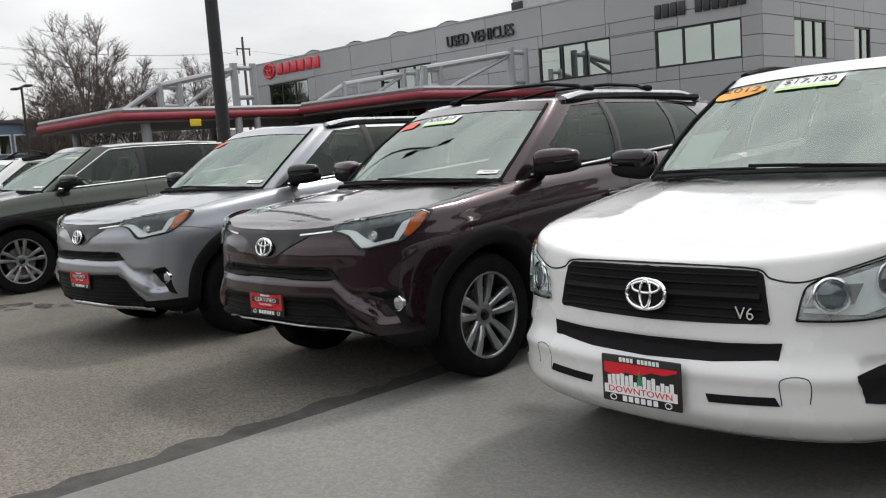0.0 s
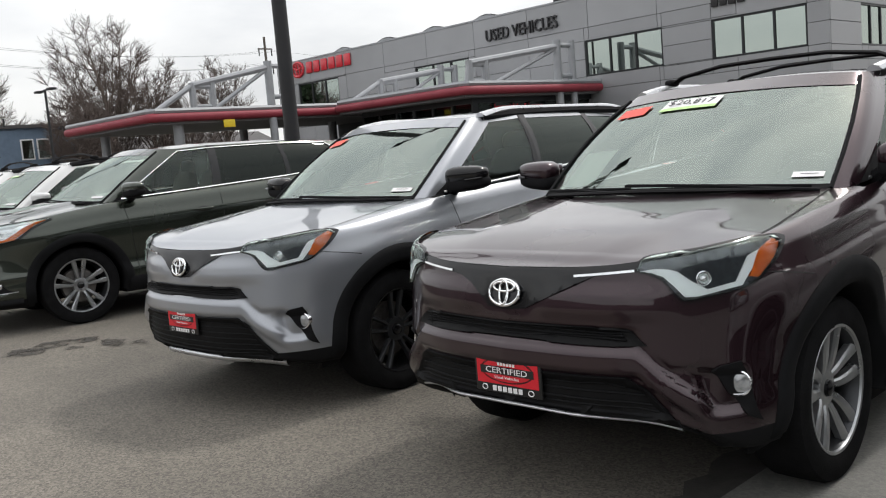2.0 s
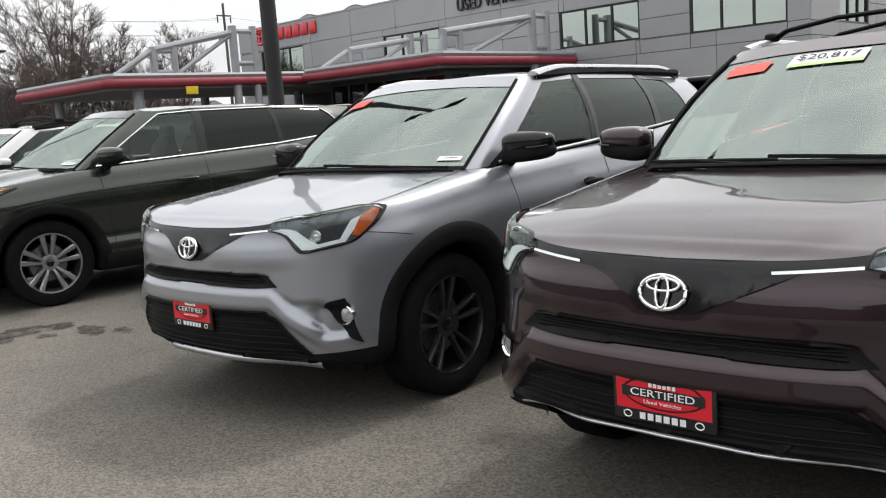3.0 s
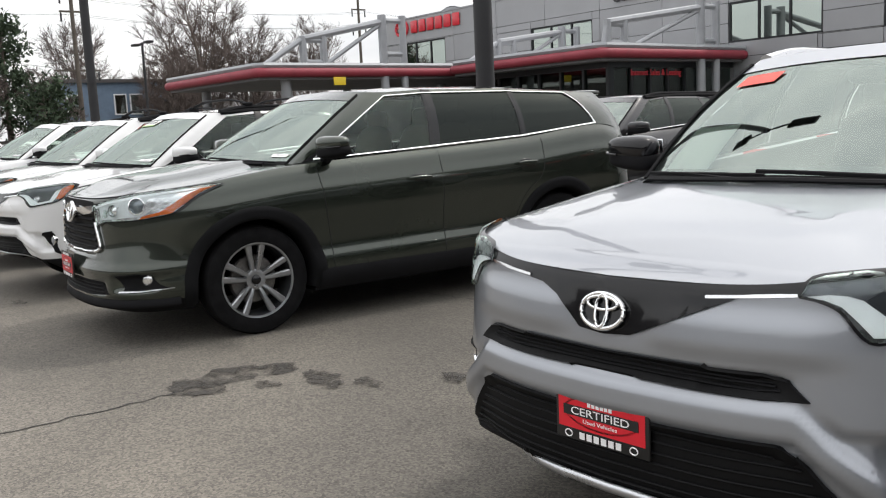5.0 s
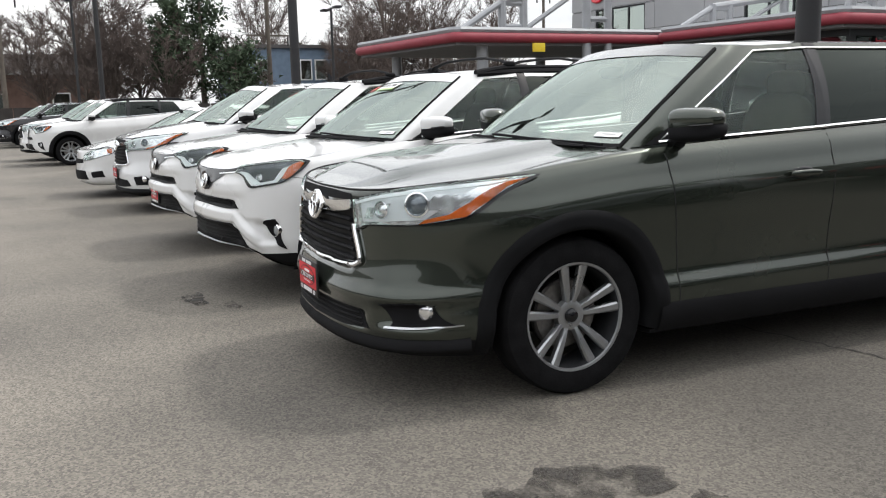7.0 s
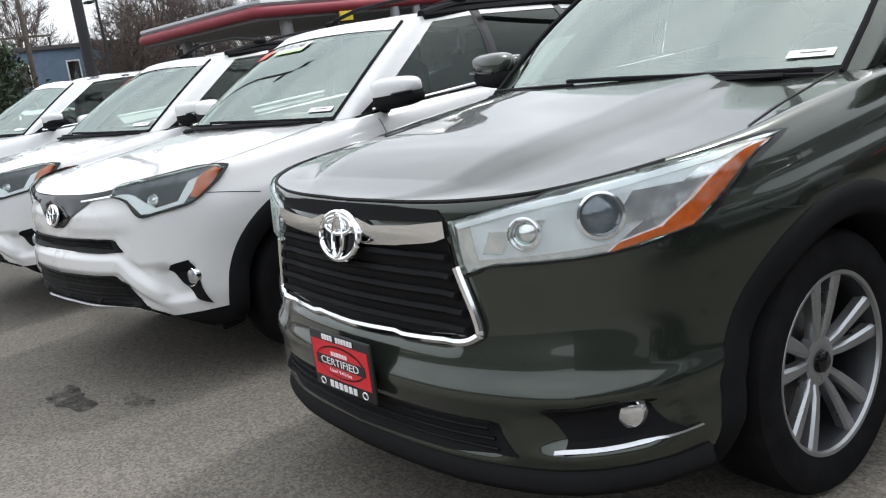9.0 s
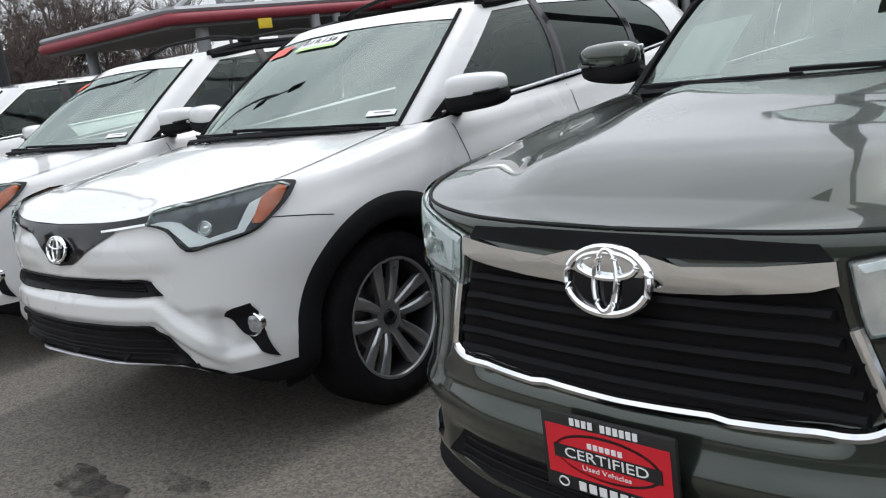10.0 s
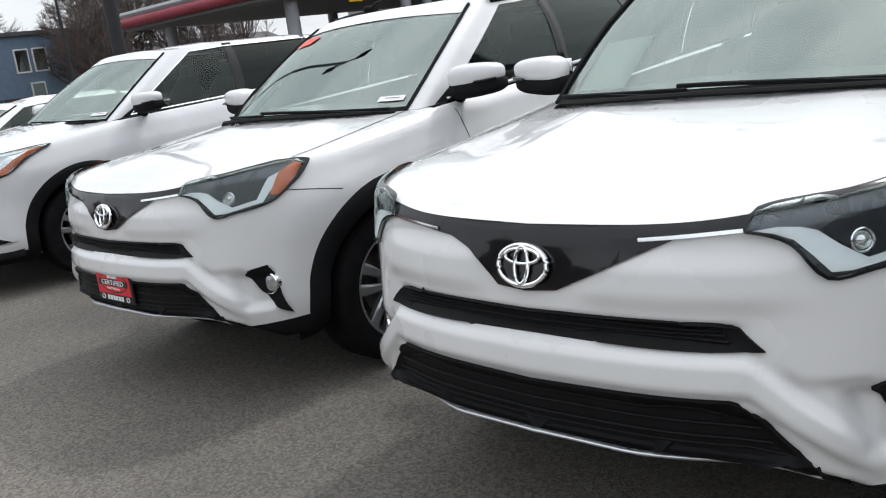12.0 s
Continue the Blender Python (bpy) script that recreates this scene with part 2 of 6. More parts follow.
def blob(c, r, e=0.6, nu=14, nv=20):
    """A rounded block: a superellipsoid with half sizes r; e below 1 is boxier."""
    f = lambda w: math.copysign(abs(w) ** e, w)
    V, F = [], []
    for i in range(nu + 1):
        a = -math.pi / 2 + math.pi * i / nu
        for k in range(nv):
            b = 2 * math.pi * k / nv
            V.append((c[0] + r[0] * f(math.cos(a)) * f(math.cos(b)), c[1] + r[1] * f(math.cos(a)) * f(math.sin(b)), c[2] + r[2] * f(math.sin(a))))
    for i in range(nu):
        for k in range(nv):
            q = (k + 1) % nv
            F.append((i * nv + k, i * nv + q, (i + 1) * nv + q, (i + 1) * nv + k))
    return V, F


def sheet(rows):
    """A surface through a grid of points."""
    V = [tuple(p) for row in rows for p in row]
    m = len(rows[0])
    return V, [(i * m + k, i * m + k + 1, (i + 1) * m + k + 1, (i + 1) * m + k) for i in range(len(rows) - 1) for k in range(m - 1)]


_words = {}


def lettering(words, size, depth=0.002, width=None):
    """Letters in the built-in font, standing upright and facing -y, centred."""
    key = (words, size, depth, width)
    if key not in _words:
        cu = bpy.data.curves.new("words", "FONT")
        cu.body, cu.size, cu.extrude, cu.align_x, cu.align_y, cu.resolution_u = words, size, depth, "CENTER", "CENTER", 3
        ob = bpy.data.objects.new("words", cu)
        scene.collection.objects.link(ob)
        me = bpy.data.meshes.new_from_object(ob.evaluated_get(bpy.context.evaluated_depsgraph_get()))
        v = [(p.co.x, -p.co.z, p.co.y) for p in me.vertices]
        if width:
            k = width / (max(p[0] for p in v) - min(p[0] for p in v))
            v = [(p[0] * k, p[1], p[2]) for p in v]
        _words[key] = v, [tuple(f.vertices) for f in me.polygons]
        bpy.data.objects.remove(ob)
        bpy.data.curves.remove(cu)
        bpy.data.meshes.remove(me)
    return _words[key]


def ease(pairs):
    """A smooth curve through (x, y) pairs that never overshoots."""
    X, Y = [p[0] for p in pairs], [p[1] for p in pairs]
    n = len(X)
    D = [(Y[i + 1] - Y[i]) / (X[i + 1] - X[i]) for i in range(n - 1)]
    M = [D[0]] + [0 if D[i - 1] * D[i] <= 0 else 2 * D[i - 1] * D[i] / (D[i - 1] + D[i]) for i in range(1, n - 1)] + [D[-1]]

    def f(x):
        if x <= X[0]:
            return Y[0]
        if x >= X[-1]:
            return Y[-1]
        i = max(k for k in range(n - 1) if X[k] <= x)
        h = X[i + 1] - X[i]
        t = (x - X[i]) / h
        return (2 * t**3 - 3 * t**2 + 1) * Y[i] + (t**3 - 2 * t**2 + t) * h * M[i] + (3 * t**2 - 2 * t**3) * Y[i + 1] + (t**3 - t**2) * h * M[i + 1]
    return f


def spline(points, per):
    """Catmull-Rom through points of any dimension, per steps to each span."""
    P = [Vector(p) for p in points]
    out = []
    for i in range(len(P) - 1):
        a, b, c, d = P[max(0, i - 1)], P[i], P[i + 1], P[min(len(P) - 1, i + 2)]
        for k in range(per):
            t = k / per
            out.append(0.5 * ((2 * b) + (c - a) * t + (2 * a - 5 * b + 4 * c - d) * t * t + (3 * b - a - 3 * c + d) * t**3))
    return out + [P[-1]]


def step(a, b, x):
    t = min(1, max(0, (x - a) / (b - a)))
    return t * t * (3 - 2 * t)


# ---- cars ----
# x across (the driver's side is +x), y back from the nose, z up
SUV = dict(
    length=4.605, wheels=(0.945, 3.605), radius=0.362, half=0.9225, track=0.757, bottom=0.25, lift=0.15, chin=0.435, chin_bar=1.0, arch=(0.08, 0.082),
    plan=[(0, 0), (0.3, 0.020), (0.5, 0.066), (0.67, 0.142), (0.79, 0.255), (0.862, 0.40), (0.900, 0.58), (0.917, 0.82), (0.9225, 1.4), (0.9225, 3.5), (0.912, 4.0), (0.88, 4.32), (0.78, 4.5), (0.5, 4.585), (0, 4.605)],
    top=[(0, 0.945), (0.05, 0.957), (0.12, 0.980), (0.25, 1.001), (0.4, 1.015), (0.62, 1.034), (1.0, 1.075), (1.4, 1.115), (2.5, 1.18), (3.2, 1.225), (3.8, 1.275), (4.35, 1.22), (4.6, 1.20)],
    front=[(0, 0.13), (0.06, 0.05), (0.18, 0.012), (0.35, 0.0), (0.5, 0.012), (0.62, 0.02), (0.75, 0.028), (0.88, 0.042), (0.95, 0.050), (0.985, 0.056), (1, 0.066)],
    side=[(0, 0.07), (0.1, 0.045), (0.20, 0.026), (0.26, 0.027), (0.36, 0.048), (0.50, 0.032), (0.66, 0.004), (0.74, 0.0), (0.79, 0.004), (0.88, 0.026), (0.95, 0.045), (1, 0.085)],
    rear=[(0, 0.12), (0.15, 0.03), (0.35, 0.0), (0.55, 0.02), (0.8, 0.03), (1, 0.08)],
    crown=[(0.2, 0.0), (0.5, 0.03), (1.3, 0.05)], cowl=1.34,
    cabin=[((0, 1.00, 1.135), (0, 1.88, 1.625)), ((0.38, 1.04, 1.130), (0.34, 1.89, 1.62)), ((0.735, 1.25, 1.115), (0.61, 1.955, 1.603)), ((0.805, 1.45, 1.125), (0.645, 2.17, 1.597)),
           ((0.845, 2.36, 1.185), (0.66, 2.42, 1.61)), ((0.845, 2.45, 1.19), (0.66, 2.50, 1.61)), ((0.835, 3.20, 1.235), (0.655, 3.20, 1.60)), ((0.83, 3.27, 1.24), (0.655, 3.27, 1.595)),
           ((0.80, 3.80, 1.28), (0.645, 3.60, 1.575)), ((0.73, 4.36, 1.22), (0.60, 4.10, 1.56)), ((0.62, 4.44, 1.18), (0.50, 4.2, 1.56)), ((0, 4.50, 1.18), (0, 4.24, 1.57))],
    roof=0.045, mirror=(0.975, 1.50, 1.20), rails=True)
BIG = dict(
    length=4.855, wheels=(1.015, 3.80), radius=0.378, half=0.9625, track=0.792, bottom=0.24,
    plan=[(0, 0), (0.3, 0.016), (0.5, 0.054), (0.69, 0.134), (0.815, 0.262), (0.888, 0.435), (0.935, 0.68), (0.955, 0.9), (0.9625, 1.4), (0.9625, 3.7), (0.95, 4.25), (0.91, 4.6), (0.8, 4.76), (0.5, 4.835), (0, 4.855)],
    top=[(0, 1.0), (0.05, 1.006), (0.12, 1.016), (0.25, 1.032), (0.4, 1.046), (0.7, 1.072), (1.0, 1.11), (1.4, 1.15), (2.5, 1.20), (3.4, 1.24), (4.3, 1.315), (4.65, 1.26), (4.8, 1.24)],
    front=[(0, 0.12), (0.06, 0.05), (0.18, 0.0), (0.35, 0.0), (0.47, 0.02), (0.6, 0.04), (0.75, 0.045), (0.88, 0.052), (0.95, 0.057), (0.985, 0.062), (1, 0.072)],
    side=[(0, 0.08), (0.1, 0.05), (0.19, 0.022), (0.25, 0.022), (0.34, 0.044), (0.48, 0.034), (0.64, 0.008), (0.76, 0.0), (0.80, 0.003), (0.86, 0.018), (0.94, 0.036), (1, 0.075)],
    rear=[(0, 0.12), (0.15, 0.03), (0.35, 0.0), (0.55, 0.02), (0.8, 0.03), (1, 0.08)],
    crown=[(0.2, 0.0), (0.5, 0.030), (1.3, 0.045)], cowl=1.42, lift=0.0, arch=(0.07, 0.07), chin=0.335, ridge=0.034,
    cabin=[((0, 1.08, 1.175), (0, 1.98, 1.68)), ((0.40, 1.12, 1.17), (0.36, 1.99, 1.675)), ((0.775, 1.33, 1.155), (0.64, 2.05, 1.653)), ((0.845, 1.50, 1.165), (0.682, 2.27, 1.648)),
           ((0.885, 2.50, 1.205), (0.70, 2.55, 1.66)), ((0.885, 2.60, 1.21), (0.70, 2.64, 1.66)), ((0.88, 3.42, 1.245), (0.70, 3.40, 1.655)), ((0.88, 3.48, 1.25), (0.70, 3.45, 1.65)),
           ((0.85, 4.30, 1.32), (0.69, 4.02, 1.62)), ((0.79, 4.64, 1.26), (0.64, 4.42, 1.605)), ((0.68, 4.72, 1.22), (0.54, 4.52, 1.60)), ((0, 4.78, 1.22), (0, 4.58, 1.61))],
    roof=0.045, mirror=(1.035, 1.58, 1.25), rails=False)
OLD = dict(SUV, length=4.62, wheels=(0.93, 3.59), radius=0.355, half=0.9075, track=0.745, bottom=0.275, lift=0.0, arch=(0.055, 0.042),
    plan=[(0, 0), (0.3, 0.024), (0.5, 0.074), (0.66, 0.150), (0.775, 0.262), (0.85, 0.42), (0.885, 0.63), (0.90, 0.85), (0.9075, 1.4), (0.9075, 3.5), (0.90, 4.0), (0.87, 4.3), (0.78, 4.5), (0.5, 4.6), (0, 4.62)],
    top=[(0, 0.89), (0.05, 0.90), (0.12, 0.918), (0.25, 0.945), (0.4, 0.966), (0.62, 0.995), (1.0, 1.05), (1.4, 1.10), (2.5, 1.16), (3.6, 1.20), (4.6, 1.18)],
    front=[(0, 0.12), (0.06, 0.05), (0.18, 0.0), (0.36, 0.0), (0.5, 0.03), (0.62, 0.045), (0.75, 0.055), (0.88, 0.066), (0.95, 0.074), (0.985, 0.08), (1, 0.092)],
    mirror=(0.985, 1.46, 1.17), rails=True)
SEDAN = dict(SUV, length=4.7, lift=0.0, arch=(0.055, 0.042), wheels=(0.93, 3.63), radius=0.33, half=0.90, track=0.77, bottom=0.2,
    plan=[(0, 0), (0.3, 0.025), (0.5, 0.085), (0.65, 0.18), (0.75, 0.31), (0.82, 0.46), (0.87, 0.63), (0.895, 0.85), (0.90, 1.4), (0.90, 3.5), (0.89, 4.0), (0.85, 4.35), (0.75, 4.58), (0.5, 4.67), (0, 4.7)],
    top=[(0, 0.76), (0.2, 0.78), (0.4, 0.82), (0.62, 0.86), (1.0, 0.91), (1.4, 0.94), (2.5, 0.96), (3.6, 1.0), (4.6, 1.02)],
    crown=[(0.2, 0.0), (0.5, 0.03), (1.3, 0.05)], cowl=1.3,
    cabin=[((0, 1.02, 0.97), (0, 1.98, 1.40)), ((0.38, 1.06, 0.965), (0.32, 1.99, 1.395)), ((0.66, 1.22, 0.94), (0.52, 2.06, 1.375)), ((0.77, 1.42, 0.94), (0.55, 2.13, 1.36)),
           ((0.82, 2.36, 0.955), (0.575, 2.42, 1.385)), ((0.82, 2.46, 0.96), (0.575, 2.51, 1.385)), ((0.81, 3.24, 0.985), (0.57, 3.1, 1.37)), ((0.81, 3.3, 0.99), (0.57, 3.15, 1.365)),
           ((0.77, 3.7, 1.0), (0.55, 3.35, 1.345)), ((0.69, 4.05, 1.02), (0.53, 3.45, 1.33)), ((0.6, 4.18, 1.03), (0.47, 3.5, 1.33)), ((0, 4.25, 1.03), (0, 3.55, 1.34))],
    mirror=(0.96, 1.5, 1.03), rails=False)
WS, FW, RW, QW, BW = "windscreen", "front_window", "rear_window", "quarter_window", "back_window"
SPANS = [WS, WS, "post", FW, "pillar", RW, "pillar", QW, "post", "post", BW]


def plateau(v, a, b, soft):
    return step(a - soft, a + soft, v) * (1 - step(b - soft, b + soft, v))


def relief_suv(x, z, chin=0.435):
    """Hollows behind the grilles and fog lamps, the bar between them that bends down and out, and the crease beside it."""
    x = abs(x)
    d = 0.022 * plateau(z, 0.692, 0.740, 0.008) * (1 - step(0.46, 0.55, x))
    d += 0.028 * plateau(z, chin + 0.015, 0.560 - 0.02 * step(0.45, 0.55, x), 0.012) * (1 - step(-0.03, 0.03, x - 0.545 - (0.55 - z) * 0.75))
    d += 0.034 * plateau(z, 0.45, 0.590, 0.018) * step(0.69, 0.75, x + (z - 0.53) * 0.25) * (1 - step(0.80, 0.83, x))
    zc = 0.628 - 0.85 * max(0.0, x - 0.53)
    d -= 0.020 * plateau(z - zc, -0.042, 0.038, 0.017) * (1 - step(0.68, 0.80, x))
    crease = max(0.613, 0.684 - 0.95 * max(0.0, x - 0.556))
    d += 0.016 * plateau(z, zc + 0.034, crease, 0.014) * step(0.57, 0.63, x) * (1 - step(0.73, 0.77, x))
    d -= 0.014 * plateau(z, 0.78, 0.88, 0.03) * step(0.10, 0.22, x) * (1 - step(0.5, 0.7, x))
    return d


def relief_big(x, z):
    x = abs(x)
    d = 0.020 * plateau(z, 0.63, 0.90, 0.014) * (1 - step(0.40, 0.47, x))
    d += 0.022 * plateau(z, 0.365, 0.455, 0.012) * (1 - step(0.52, 0.60, x))
    d += 0.035 * plateau(z, 0.40, 0.50, 0.014) * step(0.62, 0.72, x) * (1 - step(0.82, 0.87, x))
    d -= 0.010 * plateau(z, 0.50, 0.56, 0.03)
    return d


def relief_old(x, z):
    x = abs(x)
    d = 0.016 * plateau(z, 0.56, 0.615, 0.012) * (1 - step(0.44, 0.49, x))
    d += 0.012 * plateau(z, 0.695, 0.862, 0.012) * (1 - step(0.40, 0.44, x))
    d += 0.022 * plateau(z, 0.46, 0.58, 0.02) * step(0.68, 0.72, x) * (1 - step(0.85, 0.88, x))
    d -= 0.010 * plateau(z, 0.50, 0.54, 0.03)
    return d


def shell(S, fine):
    """The painted lower body: rings around the plan, stacked from sill to shoulder, and the rows that close it on top."""
    pts = spline([(*p, 0) for p in S["plan"]], 24)
    w = [0.0]
    for a, b in zip(pts, pts[1:]):
        w.append(w[-1] + (b - a).length * (2.6 if a.y < 0.7 else 1.0))
    n, m = (250, 64) if fine else (95, 24)
    relief = S.get("relief") if fine else None
    C, k = [], 0
    for i in range(n):
        t = w[-1] * i / (n - 1)
        while k < len(w) - 2 and w[k + 1] < t:
            k += 1
        C.append(pts[k].lerp(pts[k + 1], (t - w[k]) / max(1e-9, w[k + 1] - w[k])))
    top, fr, sd, rr, L = ease(S["top"]), ease(S["front"]), ease(S["side"]), ease(S["rear"]), S["length"]
    ring, k0 = [], m // 7
    for i in range(n):
        a, b = C[max(0, i - 1)], C[min(n - 1, i + 1)]
        t = (b - a).normalized()
        if i in (0, n - 1):
            t = Vector((1 if i == 0 else -1, 0, 0))
        nx, ny = -t.y, t.x
        y = C[i].y
        f, r = 1 - step(0.12, 0.85, y), step(L - 0.5, L - 0.08, y)
        zt = top(y)
        low_edge = S["bottom"] + S["lift"] * (1 - step(0.04, 0.36, y))
        hem = max(low_edge + (0.012 + 0.075 * (1 - step(0.05, 0.19, y)) if S["lift"] else 0.012), S["skirt"])
        col = []
        for j in range(m):
            z = low_edge + (hem - low_edge) * j / k0 if j <= k0 else hem + (zt - hem) * (j - k0) / (m - 1 - k0)
            w0 = (z - S["bottom"]) / (zt - S["bottom"])
            d = f * fr(w0) + r * rr(w0) + max(0, 1 - f - r) * sd(w0)
            if S["lift"]:
                d += 0.12 * f * (1 - step(0, 0.05, z - low_edge))
            if relief and y < 0.6:
                d += relief(C[i].x, z)
            x, yy = max(0.0, C[i].x + nx * d), y + ny * d
            well = False
            for wy in S["wheels"]:
                if x > 0.5 and (yy - wy) ** 2 + (z - S["radius"]) ** 2 < (S["radius"] + S["arch"][0]) ** 2:
                    x, well = 0.56, True
            col.append((x, yy, z, well))
        ring.append(col)
    full = [[(-x, y, z, q) for x, y, z, q in ring[i]] for i in range(n - 1, 0, -1)] + ring[:-1]
    V, body, low, well = [], [], [], {}
    for col in full:
        V += [p[:3] for p in col]
    c = len(full)
    for i in range(c):
        k = (i + 1) % c
        for j in range(m - 1):
            q = (i * m + j, k * m + j, k * m + j + 1, i * m + j + 1)
            if any(full[a][b][3] for a, b in ((i, j), (k, j), (k, j + 1), (i, j + 1))):
                well.setdefault((i * 2 < c, V[q[0]][1] > L / 2), []).append(q)
            elif j < k0 and S["skirt"]:
                low.append(q)
            else:
                body.append(q)
    crown = ease(S["crown"])
    U = [-1, -0.97, -0.93, -0.89, -0.86] + [-0.86 + 1.72 * k / 20 for k in range(1, 20)] + [0.86, 0.89, 0.93, 0.97, 1]
    rows = []
    for i in range(n):
        x, y, z, _ = ring[i][-1]
        if y > S["cowl"]:
            break
        rows.append([(x * u, y, z + crown(y) * (1 - abs(u) ** 2.3) + S.get("ridge", 0.010) * step(0.03, 0.4, y) * (1 - step(0.52, 0.66, abs(u)))) for u in U])
    hood = sheet([r[4:-4] for r in rows])
    tops = merge([sheet([r[:5] for r in rows]), sheet([r[-5:] for r in rows])])
    k0 = len(V)
    V += tops[0]
    body += [tuple(i + k0 for i in f) for f in tops[1]]
    belt = [r for r in ring if r[-1][1] > S["cowl"] - 0.1]
    deck = sheet([[(r[-1][0] * 0.98 * u, r[-1][1], 0.72) for u in (-1, -0.5, 0, 0.5, 1)] for r in belt])
    tail = [r for r in ring if r[-1][1] > L - 0.75]
    shelf = sheet([[(r[-1][0] * u, r[-1][1], r[-1][2] + 0.01 * (1 - u * u)) for u in (2 * k / 10 - 1 for k in range(11))] for r in tail])
    lip = [Vector(r[-1][:3]) + Vector((0, -0.002, 0.0)) for r in ring if r[-1][1] < 0.46]
    lip = [Vector((-q.x, q.y, q.z)) for q in reversed(lip[1:])] + lip
    return V, body, low, well, hood, deck, shelf, lip


class Cabin:
    """The glasshouse above the shoulder: lines from belt to roof, with points at (line, height)."""

    def __init__(self, S):
        self.lines = S["cabin"]
        self.S = S

    def at(self, s, v, out=0.0):
        i = min(len(self.lines) - 2, int(s))
        t = s - i
        P = self.lines
        g = lambda k, e: Vector(P[min(len(P) - 1, max(0, k))][e]) if k >= 0 else Vector((-P[1][e][0], P[1][e][1], P[1][e][2]))
        q = []
        for e in (0, 1):
            a, b, c, d = g(i - 1, e), g(i, e), g(i + 1, e), g(i + 2, e)
            if i + 2 > len(P) - 1:
                d = Vector((-P[-2][e][0], P[-2][e][1], P[-2][e][2]))
            if i in (2, 3, 7, 8):
                q.append(b.lerp(c, t) if i in (3, 7) else 0.5 * ((2 * b) + (c - a) * t + (2 * a - 5 * b + 4 * c - d) * t * t + (3 * b - a - 3 * c + d) * t**3))
            else:
                q.append(0.5 * ((2 * b) + (c - a) * t + (2 * a - 5 * b + 4 * c - d) * t * t + (3 * b - a - 3 * c + d) * t**3))
        p = q[0].lerp(q[1], v)
        n = self.normal(q[0], q[1])
        return p + n * (0.035 * math.sin(math.pi * min(1, max(0, v))) + out)

    def normal(self, a, b):
        mid = (a + b) / 2
        c = Vector((0, min(3.3, max(2.3, mid.y)), 1.2))
        n = Vector((mid.x - c.x, mid.y - c.y, 0))
        n = n.normalized() if n.length > 0.01 else Vector((0, -1 if mid.y < 2 else 1, 0))
        u = (b - a).normalized()
        n = n - u * n.dot(u)
        return n.normalized()

    def patch(self, s0, s1, v0, v1, out, ns=6, nv=6):
        return sheet([[self.at(s0 + (s1 - s0) * a / ns, v0 + (v1 - v0) * b / nv, out) for a in range(ns + 1)] for b in range(nv + 1)])

    def line(self, s0, s1, v, out, n=16):
        return [self.at(s0 + (s1 - s0) * i / n, v, out) for i in range(n + 1)]


def onto(tree, p, axis):
    """Where a ray from outside meets the body, and the outward normal."""
    if axis == "front":
        o, d = Vector((p[0], -2, p[1])), Vector((0, 1, 0))
    elif axis == "back":
        o, d = Vector((p[0], 9, p[1])), Vector((0, -1, 0))
    elif axis == "side":
        o, d = Vector((3, p[0], p[1])), Vector((-1, 0, 0))
    else:
        o, d = Vector((p[0], p[1], 4)), Vector((0, 0, -1))
    hit, nrm, _, _ = tree.ray_cast(o, d)
    if hit is None:
        hit, nrm, _, _ = tree.find_nearest(o + d * 2.2)
    if nrm.dot(d) > 0:
        nrm = -nrm
    return hit, nrm


def panel(tree, poly, axis="front", off=0.004, res=0.035, mirror=False, skirt=0.012):
    """A panel of the given outline that hugs the body, with its own thickness."""
    if mirror:
        poly = [(-p[0], p[1]) for p in reversed(poly)]
    bm = bmesh.new()
    bm.faces.new([bm.verts.new((p[0], p[1], 0)) for p in poly])
    bmesh.ops.triangulate(bm, faces=bm.faces[:])
    for ax in (0, 1):
        lo, hi = min(p[ax] for p in poly), max(p[ax] for p in poly)
        k = int((hi - lo) / res)
        for i in range(1, k + 1):
            co, no = [0, 0, 0], [0, 0, 0]
            co[ax], no[ax] = lo + (hi - lo) * i / (k + 1), 1
            bmesh.ops.bisect_plane(bm, geom=bm.verts[:] + bm.edges[:] + bm.faces[:], plane_co=co, plane_no=no, dist=1e-5)
    bm.verts.index_update()
    low = {}
    edge = [[v.index for v in e.verts] for e in bm.edges if len(e.link_faces) == 1]
    F = [[v.index for v in f.verts] for f in bm.faces]
    V = []
    for v in bm.verts:
        h, nr = onto(tree, (v.co.x, v.co.y), axis)
        V.append(h + nr * off)
        low[v.index] = h - nr * skirt
    bm.free()
    remap = {}
    for e in edge:
        for i in e:
            if i not in remap:
                remap[i] = len(V)
                V.append(low[i])
    F += [(a, b, remap[b], remap[a]) for a, b in edge]
    bm = bmesh.new()
    vs = [bm.verts.new(v) for v in V]
    for f in F:
        try:
            bm.faces.new([vs[i] for i in f])
        except ValueError:
            pass
    bmesh.ops.recalc_face_normals(bm, faces=bm.faces[:])
    return bm


def seam(tree, pts, axis, width=0.006, off=0.0015, per=8):
    """A narrow strip that follows the body: a shut line or a trim strip."""
    P = spline([(*p, 0) for p in pts], per)
    rows = []
    for i, p in enumerate(P):
        t = (P[min(len(P) - 1, i + 1)] - P[max(0, i - 1)]).normalized()
        n = Vector((-t.y, t.x, 0)) * width / 2
        row = []
        for q in (p - n, p, p + n):
            h, nr = onto(tree, (q.x, q.y), axis)
            row.append(h + nr * off)
        rows.append(row)
    return sheet(rows)


